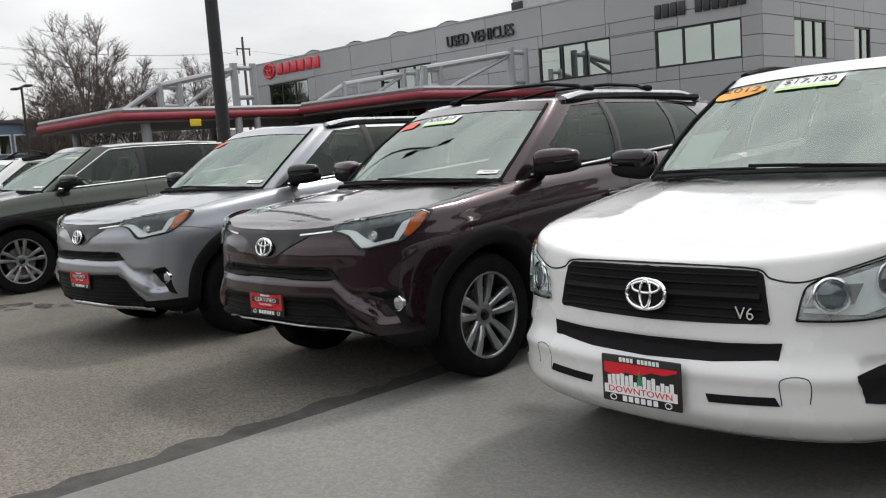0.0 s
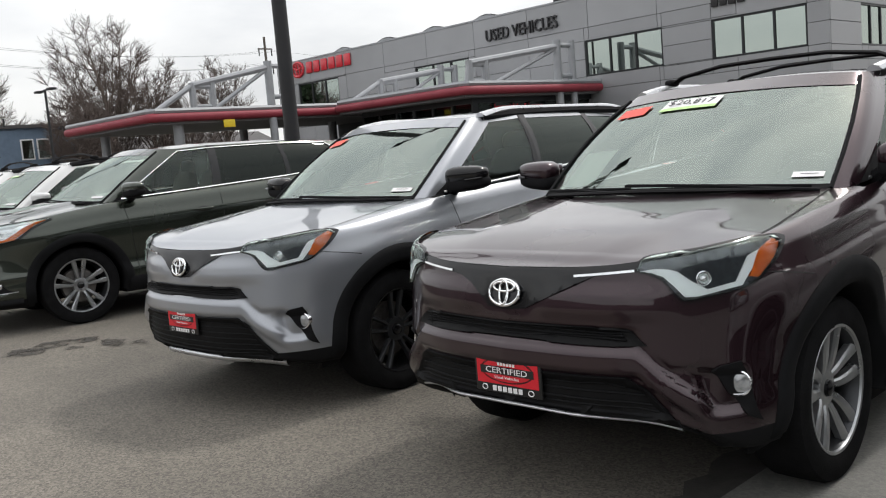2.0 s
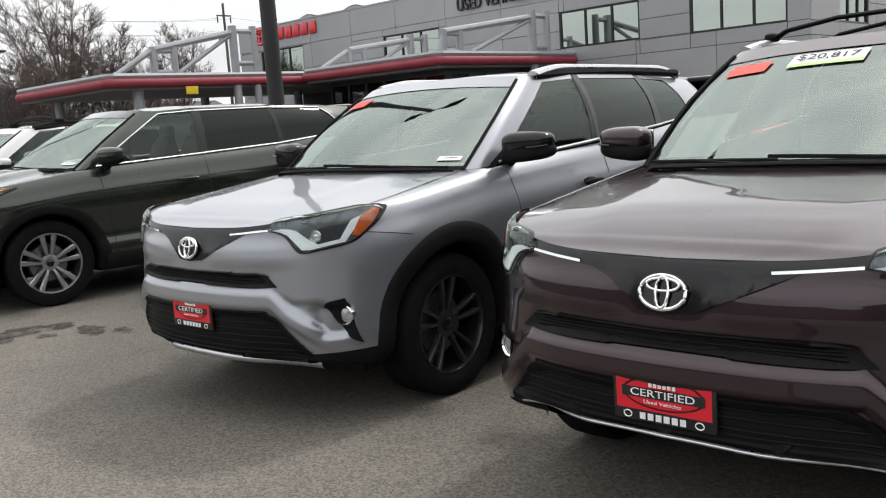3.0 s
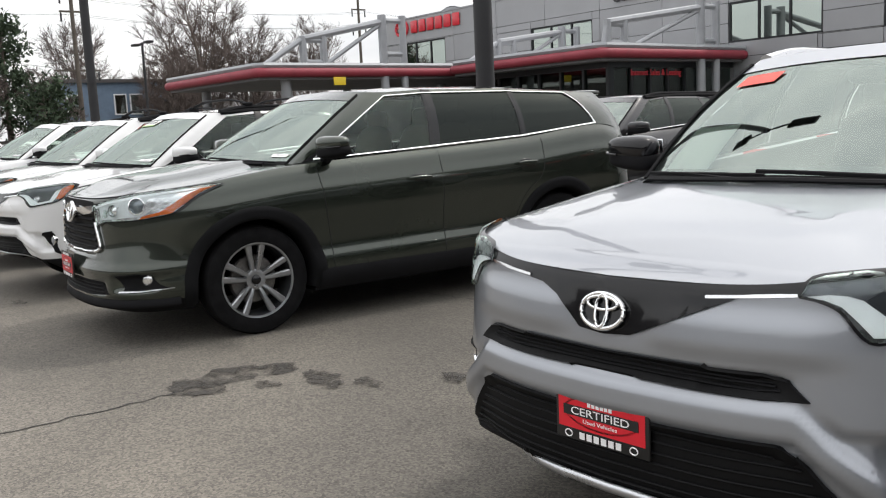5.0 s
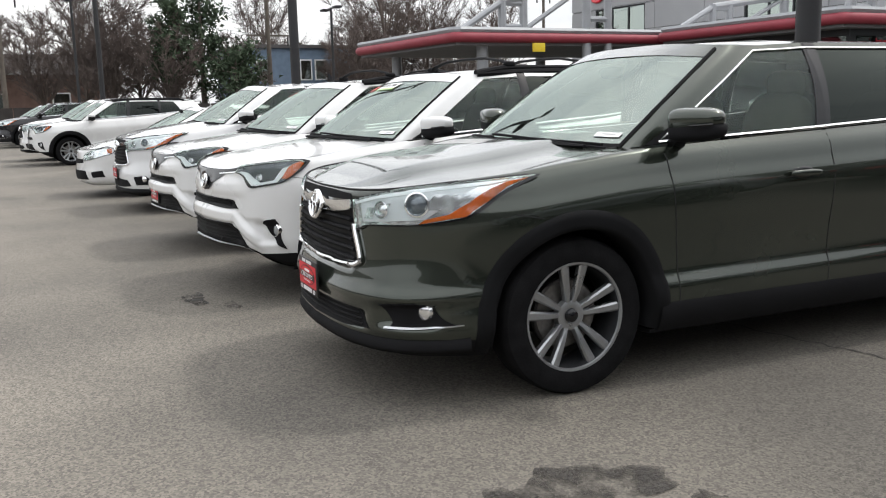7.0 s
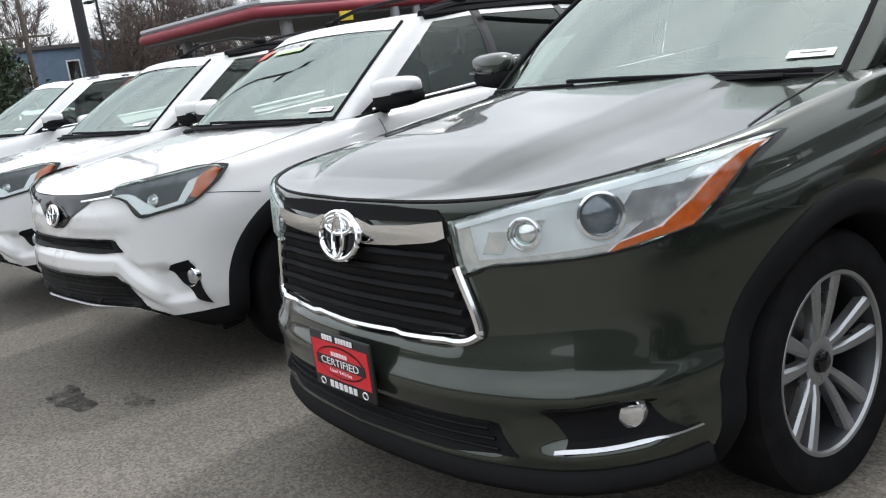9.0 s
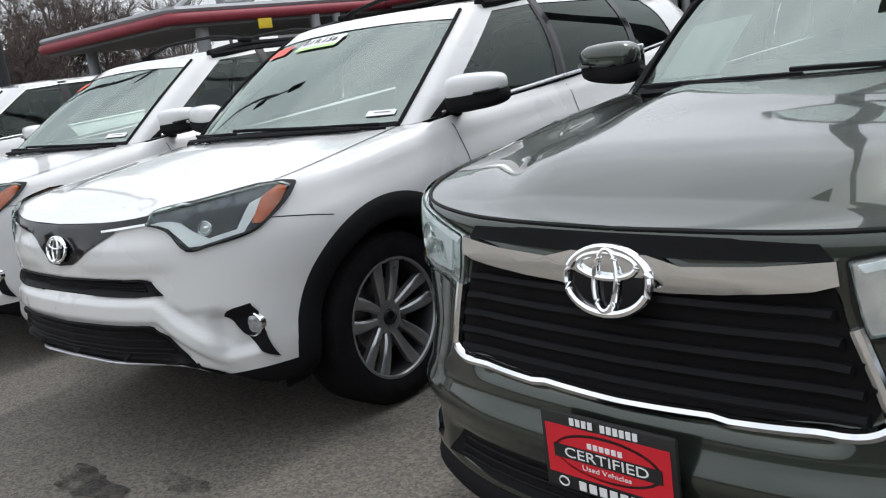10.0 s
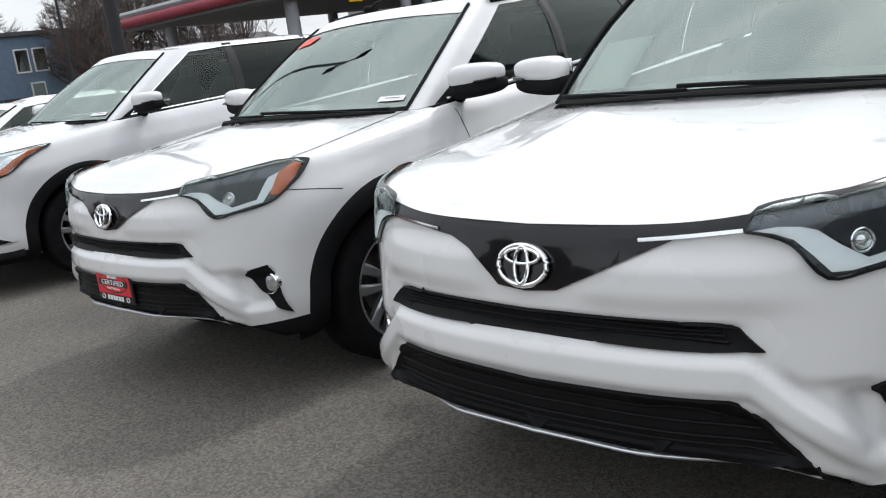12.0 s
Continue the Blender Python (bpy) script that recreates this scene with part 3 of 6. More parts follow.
def wheel_shapes(R, style):
    """Shapes of one wheel about the x axis, its face towards +x."""
    r = R * 0.69
    tyre = lathe([(-0.10, r - 0.01), (-0.112, r + 0.02), (-0.115, R * 0.86), (-0.105, R * 0.965), (-0.085, R * 0.995), (-0.03, R), (0.03, R), (0.085, R * 0.995), (0.105, R * 0.965), (0.115, R * 0.86), (0.112, r + 0.02), (0.10, r - 0.005), (0.085, r - 0.008)], 56)
    rim = lathe([(0.102, r + 0.004), (0.098, r - 0.010), (0.07, r - 0.022), (-0.05, r - 0.03), (-0.10, r - 0.01)], 56)
    disc = lathe([(0.012, 0.0), (0.012, r * 0.62), (0.0, r * 0.66), (-0.03, r * 0.66)], 36)
    cap = lathe([(0.083, 0.0), (0.081, 0.020), (0.074, 0.031), (0.055, 0.036)], 20)
    hub = lathe([(0.060, 0.030), (0.066, 0.050), (0.060, 0.072), (0.03, 0.078)], 24)
    spokes = []
    n = 5
    for k in range(n):
        a = 2 * math.pi * k / n + 0.3
        spread = {"twin": 0.16, "split": 0.145, "slim": 0.13}[style]
        halfw = {"twin": 0.019, "split": 0.016, "slim": 0.010}[style]
        for sgn in (-1, 1):
            rows = []
            for u in (0, 0.25, 0.5, 0.75, 1.0):
                rad = 0.055 + (r - 0.065) * u
                ang = a + sgn * (0.22 * (1 - u) + spread * (0.55 + 1.25 * u) if style != "twin" else 0.34 - 0.13 * u) * (1.0 if style == "twin" else 0.8)
                x = 0.055 + 0.035 * u ** 0.6
                w = halfw * (0.8 + 0.7 * u)
                ca, sa = math.cos(ang), math.sin(ang)
                row = []
                for du, dx in ((-1.0, -0.03), (-1.0, -0.004), (-0.6, 0.004), (0.6, 0.004), (1.0, -0.004), (1.0, -0.03)):
                    row.append((x + dx, rad * ca - du * w * sa, rad * sa + du * w * ca))
                rows.append(row)
            spokes.append(sheet(rows))
    return tyre, rim, disc, cap, hub, spokes


def plate(parent, y, z, kind):
    """A dealer's plate in its black frame at the nose, at distance y and height z."""
    frame_ = part("plate", box(-0.165, 0.165, y - 0.012, y, z - 0.088, z + 0.088, 0.006), INK, parent, "black dealer plate frame with red insert")
    f = y - 0.0135
    at = lambda g, dx, dz: moved(g, Matrix.Translation((dx, f, z + dz)))
    part("insert", box(-0.152, 0.152, f, f + 0.003, z - 0.052, z + 0.060), RED, frame_, "red printed panel")
    oval = lambda a, b: ([(a * math.cos(t), 0, b * math.sin(t)) for t in (2 * math.pi * k / 40 for k in range(40))], [tuple(range(40))])
    bar = lambda x0, x1, z0, z1: box(x0, x1, f - 0.0025, f - 0.0005, z + z0, z + z1)
    letters = lambda n, w, h, z0: [bar(-w / 2 + w * k / n + w * 0.12 / n, -w / 2 + w * (k + 0.82) / n, z0, z0 + h) for k in range(n) if k != 4 or n < 9]
    for g in letters(11, 0.17, 0.016, 0.066) + letters(6, 0.155, 0.020, -0.079):
        part("block_mark", g, WHITEINK, frame_, smooth=False)
    for sx in (-1, 1):
        part("badge", tube([(sx * 0.115 + 0.013 * math.cos(t), f - 0.001, z - 0.069 + 0.010 * math.sin(t)) for t in (2 * math.pi * k / 16 for k in range(16))], 0.002, 5, closed=True), WHITEINK, frame_)
    if kind == "certified":
        part("oval_rim", at(oval(0.132, 0.050), 0, 0.004), INK, frame_)
        part("oval", moved(at(oval(0.124, 0.044), 0, 0.004), Matrix.Translation((0, -0.001, 0))), RED, frame_)
        part("band", box(-0.132, 0.132, f - 0.0022, f - 0.001, z - 0.013, z + 0.017), INK, frame_)
        part("word", at(moved(lettering("CERTIFIED", 0.032, 0.0005, 0.205), Matrix.Translation((0, -0.0035, 0))), 0, 0.002), WHITEINK, frame_, "the word CERTIFIED in white")
        part("word", at(moved(lettering("Used Vehicles", 0.016, 0.0005, 0.12), Matrix.Translation((0, -0.0030, 0))), 0, -0.024), WHITEINK, frame_, "the words Used Vehicles in white")
        for g in letters(6, 0.09, 0.012, 0.022):
            part("block_mark", g, WHITEINK, frame_, smooth=False)
    else:
        part("band", box(-0.152, 0.152, f - 0.002, f - 0.0005, z - 0.055, z - 0.022), WHITEINK, frame_)
        part("word", at(moved(lettering("DOWNTOWN", 0.032, 0.0005, 0.265), Matrix.Translation((0, -0.0030, 0))), 0, -0.038), RED, frame_, "the word DOWNTOWN in red")
        hills = [(-0.152, -0.02), (0.152, -0.02), (0.152, 0.052), (0.10, 0.036), (0.05, 0.040), (0.0, 0.022), (-0.06, 0.028), (-0.11, 0.012), (-0.152, 0.024)]
        part("hill", ([(a, f - 0.0012, z + b) for a, b in hills], [tuple(range(len(hills)))]), INK, frame_)
        rnd = random.Random(5)
        for k in range(15):
            part("skyline_block", box(-0.135 + 0.0185 * k, -0.120 + 0.0185 * k, f - 0.003, f - 0.0015, z - 0.022, z - 0.004 + 0.028 * rnd.random()), WHITEINK, frame_, "white city skyline block", smooth=False)
        part("tree_mark", ([(-0.012 + 0.0, f - 0.004, z - 0.012), (0.016, f - 0.004, z - 0.012), (0.002, f - 0.004, z + 0.045)], [(0, 1, 2)]), TREEGREEN, frame_)
    return frame_


def emblem(parent, y, z, s=1.0, tilt=12):
    """A chrome oval badge with two smaller ovals in it."""
    m = Matrix.Translation((0, y, z)) @ pose(0, 0, 0, -tilt)
    ring = lambda a, b, dz, r, dy=0: tube([(s * a * math.cos(t), dy, s * (b * math.sin(t) + dz)) for t in (2 * math.pi * k / 36 for k in range(36))], r * s, 8, closed=True)
    e = part("emblem", moved(merge([ring(0.074, 0.050, 0, 0.0070), ring(0.052, 0.0185, 0.022, 0.0052, -0.003), ring(0.020, 0.046, 0, 0.0052, -0.004)]), m), CHROME, parent, "chrome oval badge")
    part("backing", moved(([(s * 0.072 * math.cos(t), 0.004, s * 0.049 * math.sin(t)) for t in (2 * math.pi * k / 30 for k in range(30))], [tuple(range(30))]), m), GLOSSBLACK, e)
    return e


def mirror_shell(c, r):
    """The rounded housing of a door mirror: deeper near the door, its outer end swept back."""
    V, F = blob((0, 0, 0), r, 0.66, 16, 24)
    out = []
    for x, y, z in V:
        u = x / r[0]
        out.append((c[0] + x, c[1] + y * (1.0 - 0.12 * u) + 0.022 * u, c[2] + z * (1.0 - 0.16 * u) + 0.006 * u))
    return out, F


def car(name, S, x, y, coat, label, look_="suv", fine=True, wheels="twin", rim=None, crossbars=False, seats=None, plate_kind="certified", tags=(), turn=0, sheet_paper=True, moulding=False, dark_mirror=False, shut=True, rails=None):
    """One parked car; its nose rests at (x, y)."""
    S = dict(S)
    S["relief"] = {"suv": lambda u, w: relief_suv(u, w, S["chin"]), "big": relief_big, "old": relief_old}.get(look_)
    S["skirt"] = {"suv": 0.375, "big": 0.33, "old": 0.0, "sedan": 0.0}[look_]
    root = new(name)
    root.matrix_world = pose(x, y, 0, 0, 0, turn)
    tagged(root, label, "car", "parked cars")
    col = PAINT[coat]
    V, fb, fl, fw, hood, deck, shelf, lip = shell(S, fine)
    hoodoff = len(V)
    used = lambda faces: (lambda ids: ([V[i] for i in ids], [tuple(k[i] for i in f) for f in faces] if (k := {v: j for j, v in enumerate(ids)}) else []))(sorted({i for f in faces for i in f}))
    part("body", weld(used(fb)), col, root, smooth="all")
    if fl:
        for g in islands(used(fl)):
            part("lower_cladding", g, PLASTIC, root, "black plastic lower cladding", smooth="all")
    for faces in fw.values():
        part("wheel_well", used(faces), WELL, root, "black wheel well", smooth=False)
    hd = part("hood", weld(hood), col, root, smooth="all")
    part("tail_shelf", shelf, col, root, smooth="all")
    part("cabin_floor", deck, TRIMDARK, root, "dark cabin floor")
    tree = BVHTree.FromPolygons([Vector(v) for v in V + hood[0]], fb + fl + [tuple(i + hoodoff for i in f) for f in hood[1]])
    L, R, W = S["length"], S["radius"], S["wheels"]
    if look_ != "old":
        part("hood_line", tube(lip, 0.0045, 5), GAP, root)
    both = (1, -1)

    # glasshouse
    G = Cabin(S)
    lv = [0, 0.035, 0.18, 0.34, 0.50, 0.68, 0.86, 0.92, 0.96, 1.0]
    glass, frame_, cowls, edge = {}, [], [], 6
    for i, kind in enumerate(SPANS):
        for side in both:
            lo, hi = (0, 9)
            def grid(a, b, out=0.0):
                g = sheet([[G.at(i + u / edge, v, out) for u in range(edge + 1)] for v in lv[a:b + 1]])
                return g if side > 0 else flipx(g)
            if kind in ("post", "pillar"):
                if kind == "pillar":
                    part("pillar", grid(0, 9), GLOSSBLACK, root, "black door pillar")
                else:
                    frame_.append(grid(0, 9))
            else:
                head = 6 if kind == WS else 7
                (cowls if kind == WS else frame_).append(grid(0, 1))
                frame_.append(grid(head, 9))
                glass.setdefault((kind, 0 if kind in (WS, BW) else side), []).append(grid(1, head, -0.004))
    part("cabin_frame", weld(merge(frame_)), col, root)
    part("screen_edge", weld(merge(cowls)), PLASTIC, root, "black windscreen edge")
    for (kind, side), g in glass.items():
        part(kind, weld(merge(g)), {WS: GLASS, FW: SIDEGLASS}.get(kind, PRIVACY), root, {WS: "greenish windscreen glass", FW: "lightly tinted glass"}.get(kind, "dark privacy glass"), smooth="all")
    rings = [G.at(i + u / edge, 1.0) for i in range(11) for u in range(edge)] + [G.at(10.999, 1.0)]
    part("roof", sheet([[(p.x * u, p.y, p.z + S["roof"] * (1 - abs(u) ** 2.2) * max(0, min(1, (p.y - rings[0].y) / 0.35, (rings[-1].y - p.y) / 0.35))) for u in (2 * k / 14 - 1 for k in range(15))] for p in rings]), col, root, smooth="all")

    if look_ != "sedan":
        q = rings[-1]
        part("spoiler", blob((0, q.y + 0.02, q.z - 0.005), (0.52, 0.16, 0.028), 0.45), col, root, "roof spoiler")

    # window trims, shut lines, sills
    trim = CHROME if look_ == "big" else (SATIN if look_ == "suv" else PLASTIC)
    for side in both:
        fx = (lambda g: g) if side > 0 else flipx
        part("window_trim", fx(tube(G.line(3.0, 8.0, 0.02, 0.004, 30), 0.009, 5)), trim, root, "thin bright window trim")
        if look_ == "big":
            part("window_trim", fx(tube(G.line(3.0, 8.0, 0.93, 0.004, 30) + [G.at(8.0, v, 0.004) for v in (0.8, 0.6, 0.4, 0.2, 0.02)], 0.006, 5)), CHROME, root, "thin bright window trim")
            part("window_trim", fx(tube([G.at(3.0, v, 0.004) for v in (0.02, 0.3, 0.6, 0.93)], 0.006, 5)), CHROME, root, "thin bright window trim")
        part("pillar_trim", fx(tube([G.at(2.0, v, 0.003) for v in (0.0, 0.25, 0.5, 0.75, 0.95)], 0.010, 5)), PLASTIC, root)
        if fine:
            zt = ease(S["top"])
            d1, d2, d3 = S["cabin"][3][0][1] + 0.02, S["cabin"][4][0][1] + 0.05, S["cabin"][6][0][1] + 0.06
            for pts in ([(d1 - 0.02, zt(d1) - 0.03), (d1 + 0.02, 0.85), (d1 + 0.06, 0.6), (d1 + 0.07, 0.36)], [(d2, zt(d2) - 0.02), (d2 + 0.02, 0.7), (d2 + 0.02, 0.36)],
                        [(d3 + 0.12, zt(d3) - 0.02), (d3 + 0.10, 0.95), (d3 - 0.06, 0.80), (d3 - 0.17, 0.60), (d3 - 0.18, 0.36)], [(d1 + 0.07, 0.37), (d2, 0.36), (d3 - 0.18, 0.37)]):
                part("shut_line", fx(seam(tree, pts, "side", 0.0055)), GAP, root)
            part("sill", fx(sheet([[(onto(tree, (yy, zz), "side")[0].x + o, yy, zz) for yy in np.linspace(W[0] + R + S["arch"][0] + 0.02, W[1] - R - S["arch"][0] - 0.02, 24)] for zz, o in ((0.24, 0.0), (0.26, 0.018), (0.33, 0.022), (0.38, 0.012), (0.40, 0.0))])), PLASTIC if look_ != "old" else col, root, "black plastic sill")
            for hy in (S["cabin"][4][0][1] - 0.16, S["cabin"][6][0][1] - 0.02):
                h, _ = onto(tree, (hy, zt(hy) - 0.20), "side")
                hn = part("door_handle", fx(blob((h.x + 0.028, hy, h.z), (0.013, 0.105, 0.016), 0.7)), col if coat not in ("silver",) else PLASTIC, root, "door handle")
                part("handle_cup", fx(blob((h.x - 0.004, hy, h.z), (0.009, 0.075, 0.030), 0.8)), GLOSSBLACK, hn)
        if moulding:
            part("door_moulding", fx(sheet([[(onto(tree, (yy, zz + 0.06 * (yy - 1.4)), "side")[0].x + o, yy, zz + 0.06 * (yy - 1.4)) for yy in np.linspace(1.5, 3.15, 18)] for zz, o in ((0.60, 0.0), (0.605, 0.012), (0.635, 0.013), (0.64, 0.0))])), col, root, "body-coloured door moulding")
        # wheel arches
        for wy in W:
            gap, band = S["arch"]
            rows, ra = [], R + gap
            for k in range(49):
                t = math.radians(-14 + 208 * k / 48)
                c, s_ = math.cos(t), math.sin(t)
                def skin(rad):
                    for more in (0.0, 0.03, 0.06, 0.09):
                        q, _ = onto(tree, (wy + (rad + more) * c, max(S["bottom"] + 0.02, R + (rad + more) * s_)), "side")
                        if q.x > 0.70:
                            return q.x
                    return 0.78
                x0, x1 = skin(ra + band), skin(ra + 0.030)
                at = lambda rad, x: (x, wy + rad * c, R + rad * s_)
                rows.append([at(ra + band, x0 - 0.004), at(ra + band - 0.005, x0 + 0.007), at(ra + band * 0.5, (x0 + x1) / 2 + 0.012), at(ra, x1 + 0.010), at(ra - 0.022, x1 + 0.004), at(ra - 0.018, x1 - 0.17)])
            part("wheel_arch", fx(sheet(rows)), {"old": col}.get(look_, CLADDING), root, "black plastic wheel arch trim", smooth="all")

    # wheels
    tyre, rm, disc, cap, hub, spokes = wheel_shapes(R, wheels)
    sp = rim or MACHINED
    for side in both:
        for wy in W:
            m = Matrix.Translation((side * S["track"], wy, R)) @ (Matrix.Identity(4) if side > 0 else pose(0, 0, 0, 0, 0, 180))
            w = part("wheel", moved(tyre, m), RUBBER, root, "black rubber tyre")
            part("rim", moved(rm, m), BLACKALLOY if wheels == "slim" else DARKALLOY, w)
            part("rim_lip", moved(lathe([(0.098, R * 0.69 + 0.006), (0.106, R * 0.69 + 0.002), (0.104, R * 0.69 - 0.008), (0.095, R * 0.69 - 0.012)], 56), m), BLACKALLOY if wheels == "slim" else sp, w)
            part("brake_disc", moved(disc, m), DISC, w)
            part("hub", moved(hub, m), sp, w)
            part("hub_cap", moved(cap, m), GLOSSBLACK, w)
            for g in spokes:
                part("spoke", moved(g, m), sp, w)

    # mirrors, rails, wipers, antenna
    mx, my, mz = S["mirror"]
    for side in both:
        fx = (lambda g: g) if side > 0 else flipx
        mr = part("mirror", fx(mirror_shell((mx + 0.012, my, mz + 0.036), (0.138, 0.074, 0.056))), GLOSSBLACK if dark_mirror else col, root, "door mirror", smooth="all")
        part("mirror_base", fx(mirror_shell((mx + 0.012, my + 0.008, mz - 0.016), (0.140, 0.078, 0.050))), PLASTIC, mr, "black lower half", smooth="all")
        part("indicator", fx(tube([(mx + 0.05, my - 0.074, mz + 0.008), (mx + 0.11, my - 0.060, mz + 0.012), (mx + 0.146, my - 0.020, mz + 0.016)], 0.006, 6)), GLOSSBLACK, mr)
        part("mirror_stalk", fx(tube([(mx - 0.10, my + 0.01, mz - 0.03), (mx - 0.16, my + 0.03, mz - 0.07), (mx - 0.20, my + 0.05, mz - 0.10)], [0.035, 0.04, 0.045], 8)), PLASTIC, mr)
        part("mirror_glass", fx(box(mx - 0.10, mx + 0.10, my + 0.069, my + 0.078, mz - 0.03, mz + 0.07, 0.004)), CHROME, mr)
        part("mirror_base", fx(([G.at(3.0, 0.0, 0.006), G.at(3.36, 0.0, 0.010), G.at(3.0, 0.30, 0.006), G.at(2.85, 0.0, 0.006)], [(0, 1, 2), (3, 0, 2)])), PLASTIC, mr)
    if S["rails"] if rails is None else rails:
        for side in both:
            fx = (lambda g: g) if side > 0 else flipx
            ys = np.linspace(2.06, 3.92, 22)
            zr = lambda t: 1.605 + 0.046 * min(1, math.sin(math.pi * min(0.5, t * 2.6)) if t < 0.5 else math.sin(math.pi * min(0.5, (1 - t) * 2.6))) - 0.03 * (t - 0.3) ** 2
            pts = [(0.635 - 0.012 * t, yy, zr(t)) for yy, t in ((yy, (yy - ys[0]) / (ys[-1] - ys[0])) for yy in ys)]
            rl = part("roof_rail", fx(tube(pts, [0.021 + 0.014 * abs(2 * k / 21 - 1) ** 3 for k in range(22)], 8, 0.9)), SATIN if coat in ("silver", "maroon") else PLASTIC, root, "roof rail")
            # rail base run full length in black, for the shaded gap below the rail
            part("rail_foot", fx(tube([(0.645 - 0.010 * (yy - 2.0) / 1.9, yy, 1.602 + 0.018 * math.sin(math.pi * (yy - 2.02) / 1.94)) for yy in np.linspace(2.06, 3.90, 14)], 0.026, 6, 1.1)), PLASTIC, rl, "black rail base")
        if crossbars:
            for cy in (2.38, 3.15):
                cb = part("crossbar", tube([(-0.645, cy, 1.660), (-0.55, cy - 0.01, 1.706), (-0.3, cy - 0.02, 1.74), (0, cy - 0.02, 1.745), (0.3, cy - 0.02, 1.74), (0.55, cy - 0.01, 1.706), (0.645, cy, 1.660)], 0.026, 8, 0.45), PLASTIC, root, "black roof crossbar")
                for side in both:
                    part("crossbar_foot", blob((side * 0.63, cy, 1.68), (0.03, 0.055, 0.022), 0.7), PLASTIC, cb)
    wip = lambda sa, va, sb, vb: tube([(lambda s, q: Vector((math.copysign(G.at(abs(s), q, 0.016).x, s), G.at(abs(s), q, 0.016).y, G.at(abs(s), q, 0.016).z)))(sa + (sb - sa) * k / 8, va + (vb - va) * k / 8) for k in range(9)], 0.008, 5)
    w1 = part("wiper", wip(1.75, 0.012, -0.25, 0.034), PLASTIC, root, "black wiper blade")
    part("wiper_arm", wip(1.85, -0.02, 0.9, 0.02), PLASTIC, w1)
    w2 = part("wiper", wip(-0.15, 0.012, -1.75, 0.032), PLASTIC, root, "black wiper blade")
    part("wiper_arm", wip(-0.2, -0.02, -1.0, 0.02), PLASTIC, w2)
    part("cowl", tube([(-0.66, 1.14 + S["cabin"][0][0][1] - 0.99, S["cabin"][2][0][2] - 0.005)] + [Vector((sx * G.at(abs(sv), 0, 0.01).x, G.at(abs(sv), 0, 0.01).y - 0.02, G.at(abs(sv), 0, 0.01).z)) for sx, sv in ((-1, 1.6), (-1, 1.0), (-1, 0.5), (1, 0.0), (1, 0.5), (1, 1.0), (1, 1.6))], 0.02, 6, 0.5), PLASTIC, root, "black cowl strip")

    # inside
    c0 = S["cabin"][0][0]
    part("dashboard", blob((0, c0[1] + 0.52, c0[2] - 0.16), (0.70, 0.40, 0.15), 0.5), DASH, root, "dark dashboard")
    zs = S["cabin"][4][0][2] - 1.095
    part("steering_wheel", moved(tube([(0.185 * math.cos(t), 0, 0.185 * math.sin(t)) for t in (2 * math.pi * k / 28 for k in range(28))], 0.016, 7, closed=True), Matrix.Translation((0.37, c0[1] + 0.98, c0[2] - 0.07)) @ pose(0, 0, 0, 25)), TRIMDARK, root)
    st = seats or TRIMDARK
    for sx, sy in ((0.37, 2.62), (-0.37, 2.62), (0.37, 3.48), (-0.37, 3.48)):
        se = part("seat", moved(blob((0, 0, 0.30), (0.24, 0.085, 0.34), 0.55), Matrix.Translation((sx, sy, 0.66 + zs)) @ pose(0, 0, 0, -14)), st, root, "car seat")
        part("headrest", blob((sx, sy + 0.17, 1.33 + zs), (0.13, 0.05, 0.085), 0.6), st, se)
    part("rear_mirror", blob((0, c0[1] + 0.74, c0[2] + 0.36), (0.11, 0.02, 0.035), 0.7), PLASTIC, root, "black inner mirror")

    # windscreen stickers
    def on_glass(x0, x1, v0, v1, out=0.003):
        sx = lambda q: (abs(q) / 0.36) if abs(q) <= 0.36 else 1 + (abs(q) - 0.36) / 0.28
        rows = []
        for b in range(4):
            v = v0 + (v1 - v0) * b / 3
            rows.append([Vector((math.copysign(1, q) * G.at(min(1.95, sx(q)), v, out).x, G.at(min(1.95, sx(q)), v, out).y, G.at(min(1.95, sx(q)), v, out).z)) for q in np.linspace(x0, x1, 7)])
        return sheet(rows)

    def words_on_glass(words, size, q, v, mat, width, out=-0.005):
        p, p2 = G.at(abs(q) / 0.36, v, out), G.at(abs(q) / 0.36, v + 0.05, out)
        u = (p2 - p).normalized()
        ang = math.degrees(math.atan2(u.y, u.z))
        return moved(lettering(words, size, 0.0005, width), Matrix.Translation((math.copysign(p.x, q), p.y, p.z)) @ pose(0, 0, 0, -ang))
    if "label" in tags:
        lb = part("stock_label", on_glass(0.51, 0.60, 0.085, 0.122), WHITEINK, root, "small white stock label")
        part("print_bars", on_glass(0.53, 0.58, 0.104, 0.108, 0.005), INK, lb)
    if "red" in tags:
        part("red_tag", on_glass(-0.52, -0.35, 0.70, 0.80), TAGRED, root, "red windscreen sticker")
    price = [w for w in tags if w.startswith("$")]
    if price:
        tg = part("price_tag", on_glass(-0.25, 0.05, 0.73, 0.82), WHITEINK, root, "white and green price sticker")
        part("tag_foot", on_glass(-0.25, 0.05, 0.70, 0.73), TAGGREEN, tg)
        part("price", words_on_glass(price[0], 0.075, -0.10, 0.772, INK, 0.25, 0.007), INK, tg)
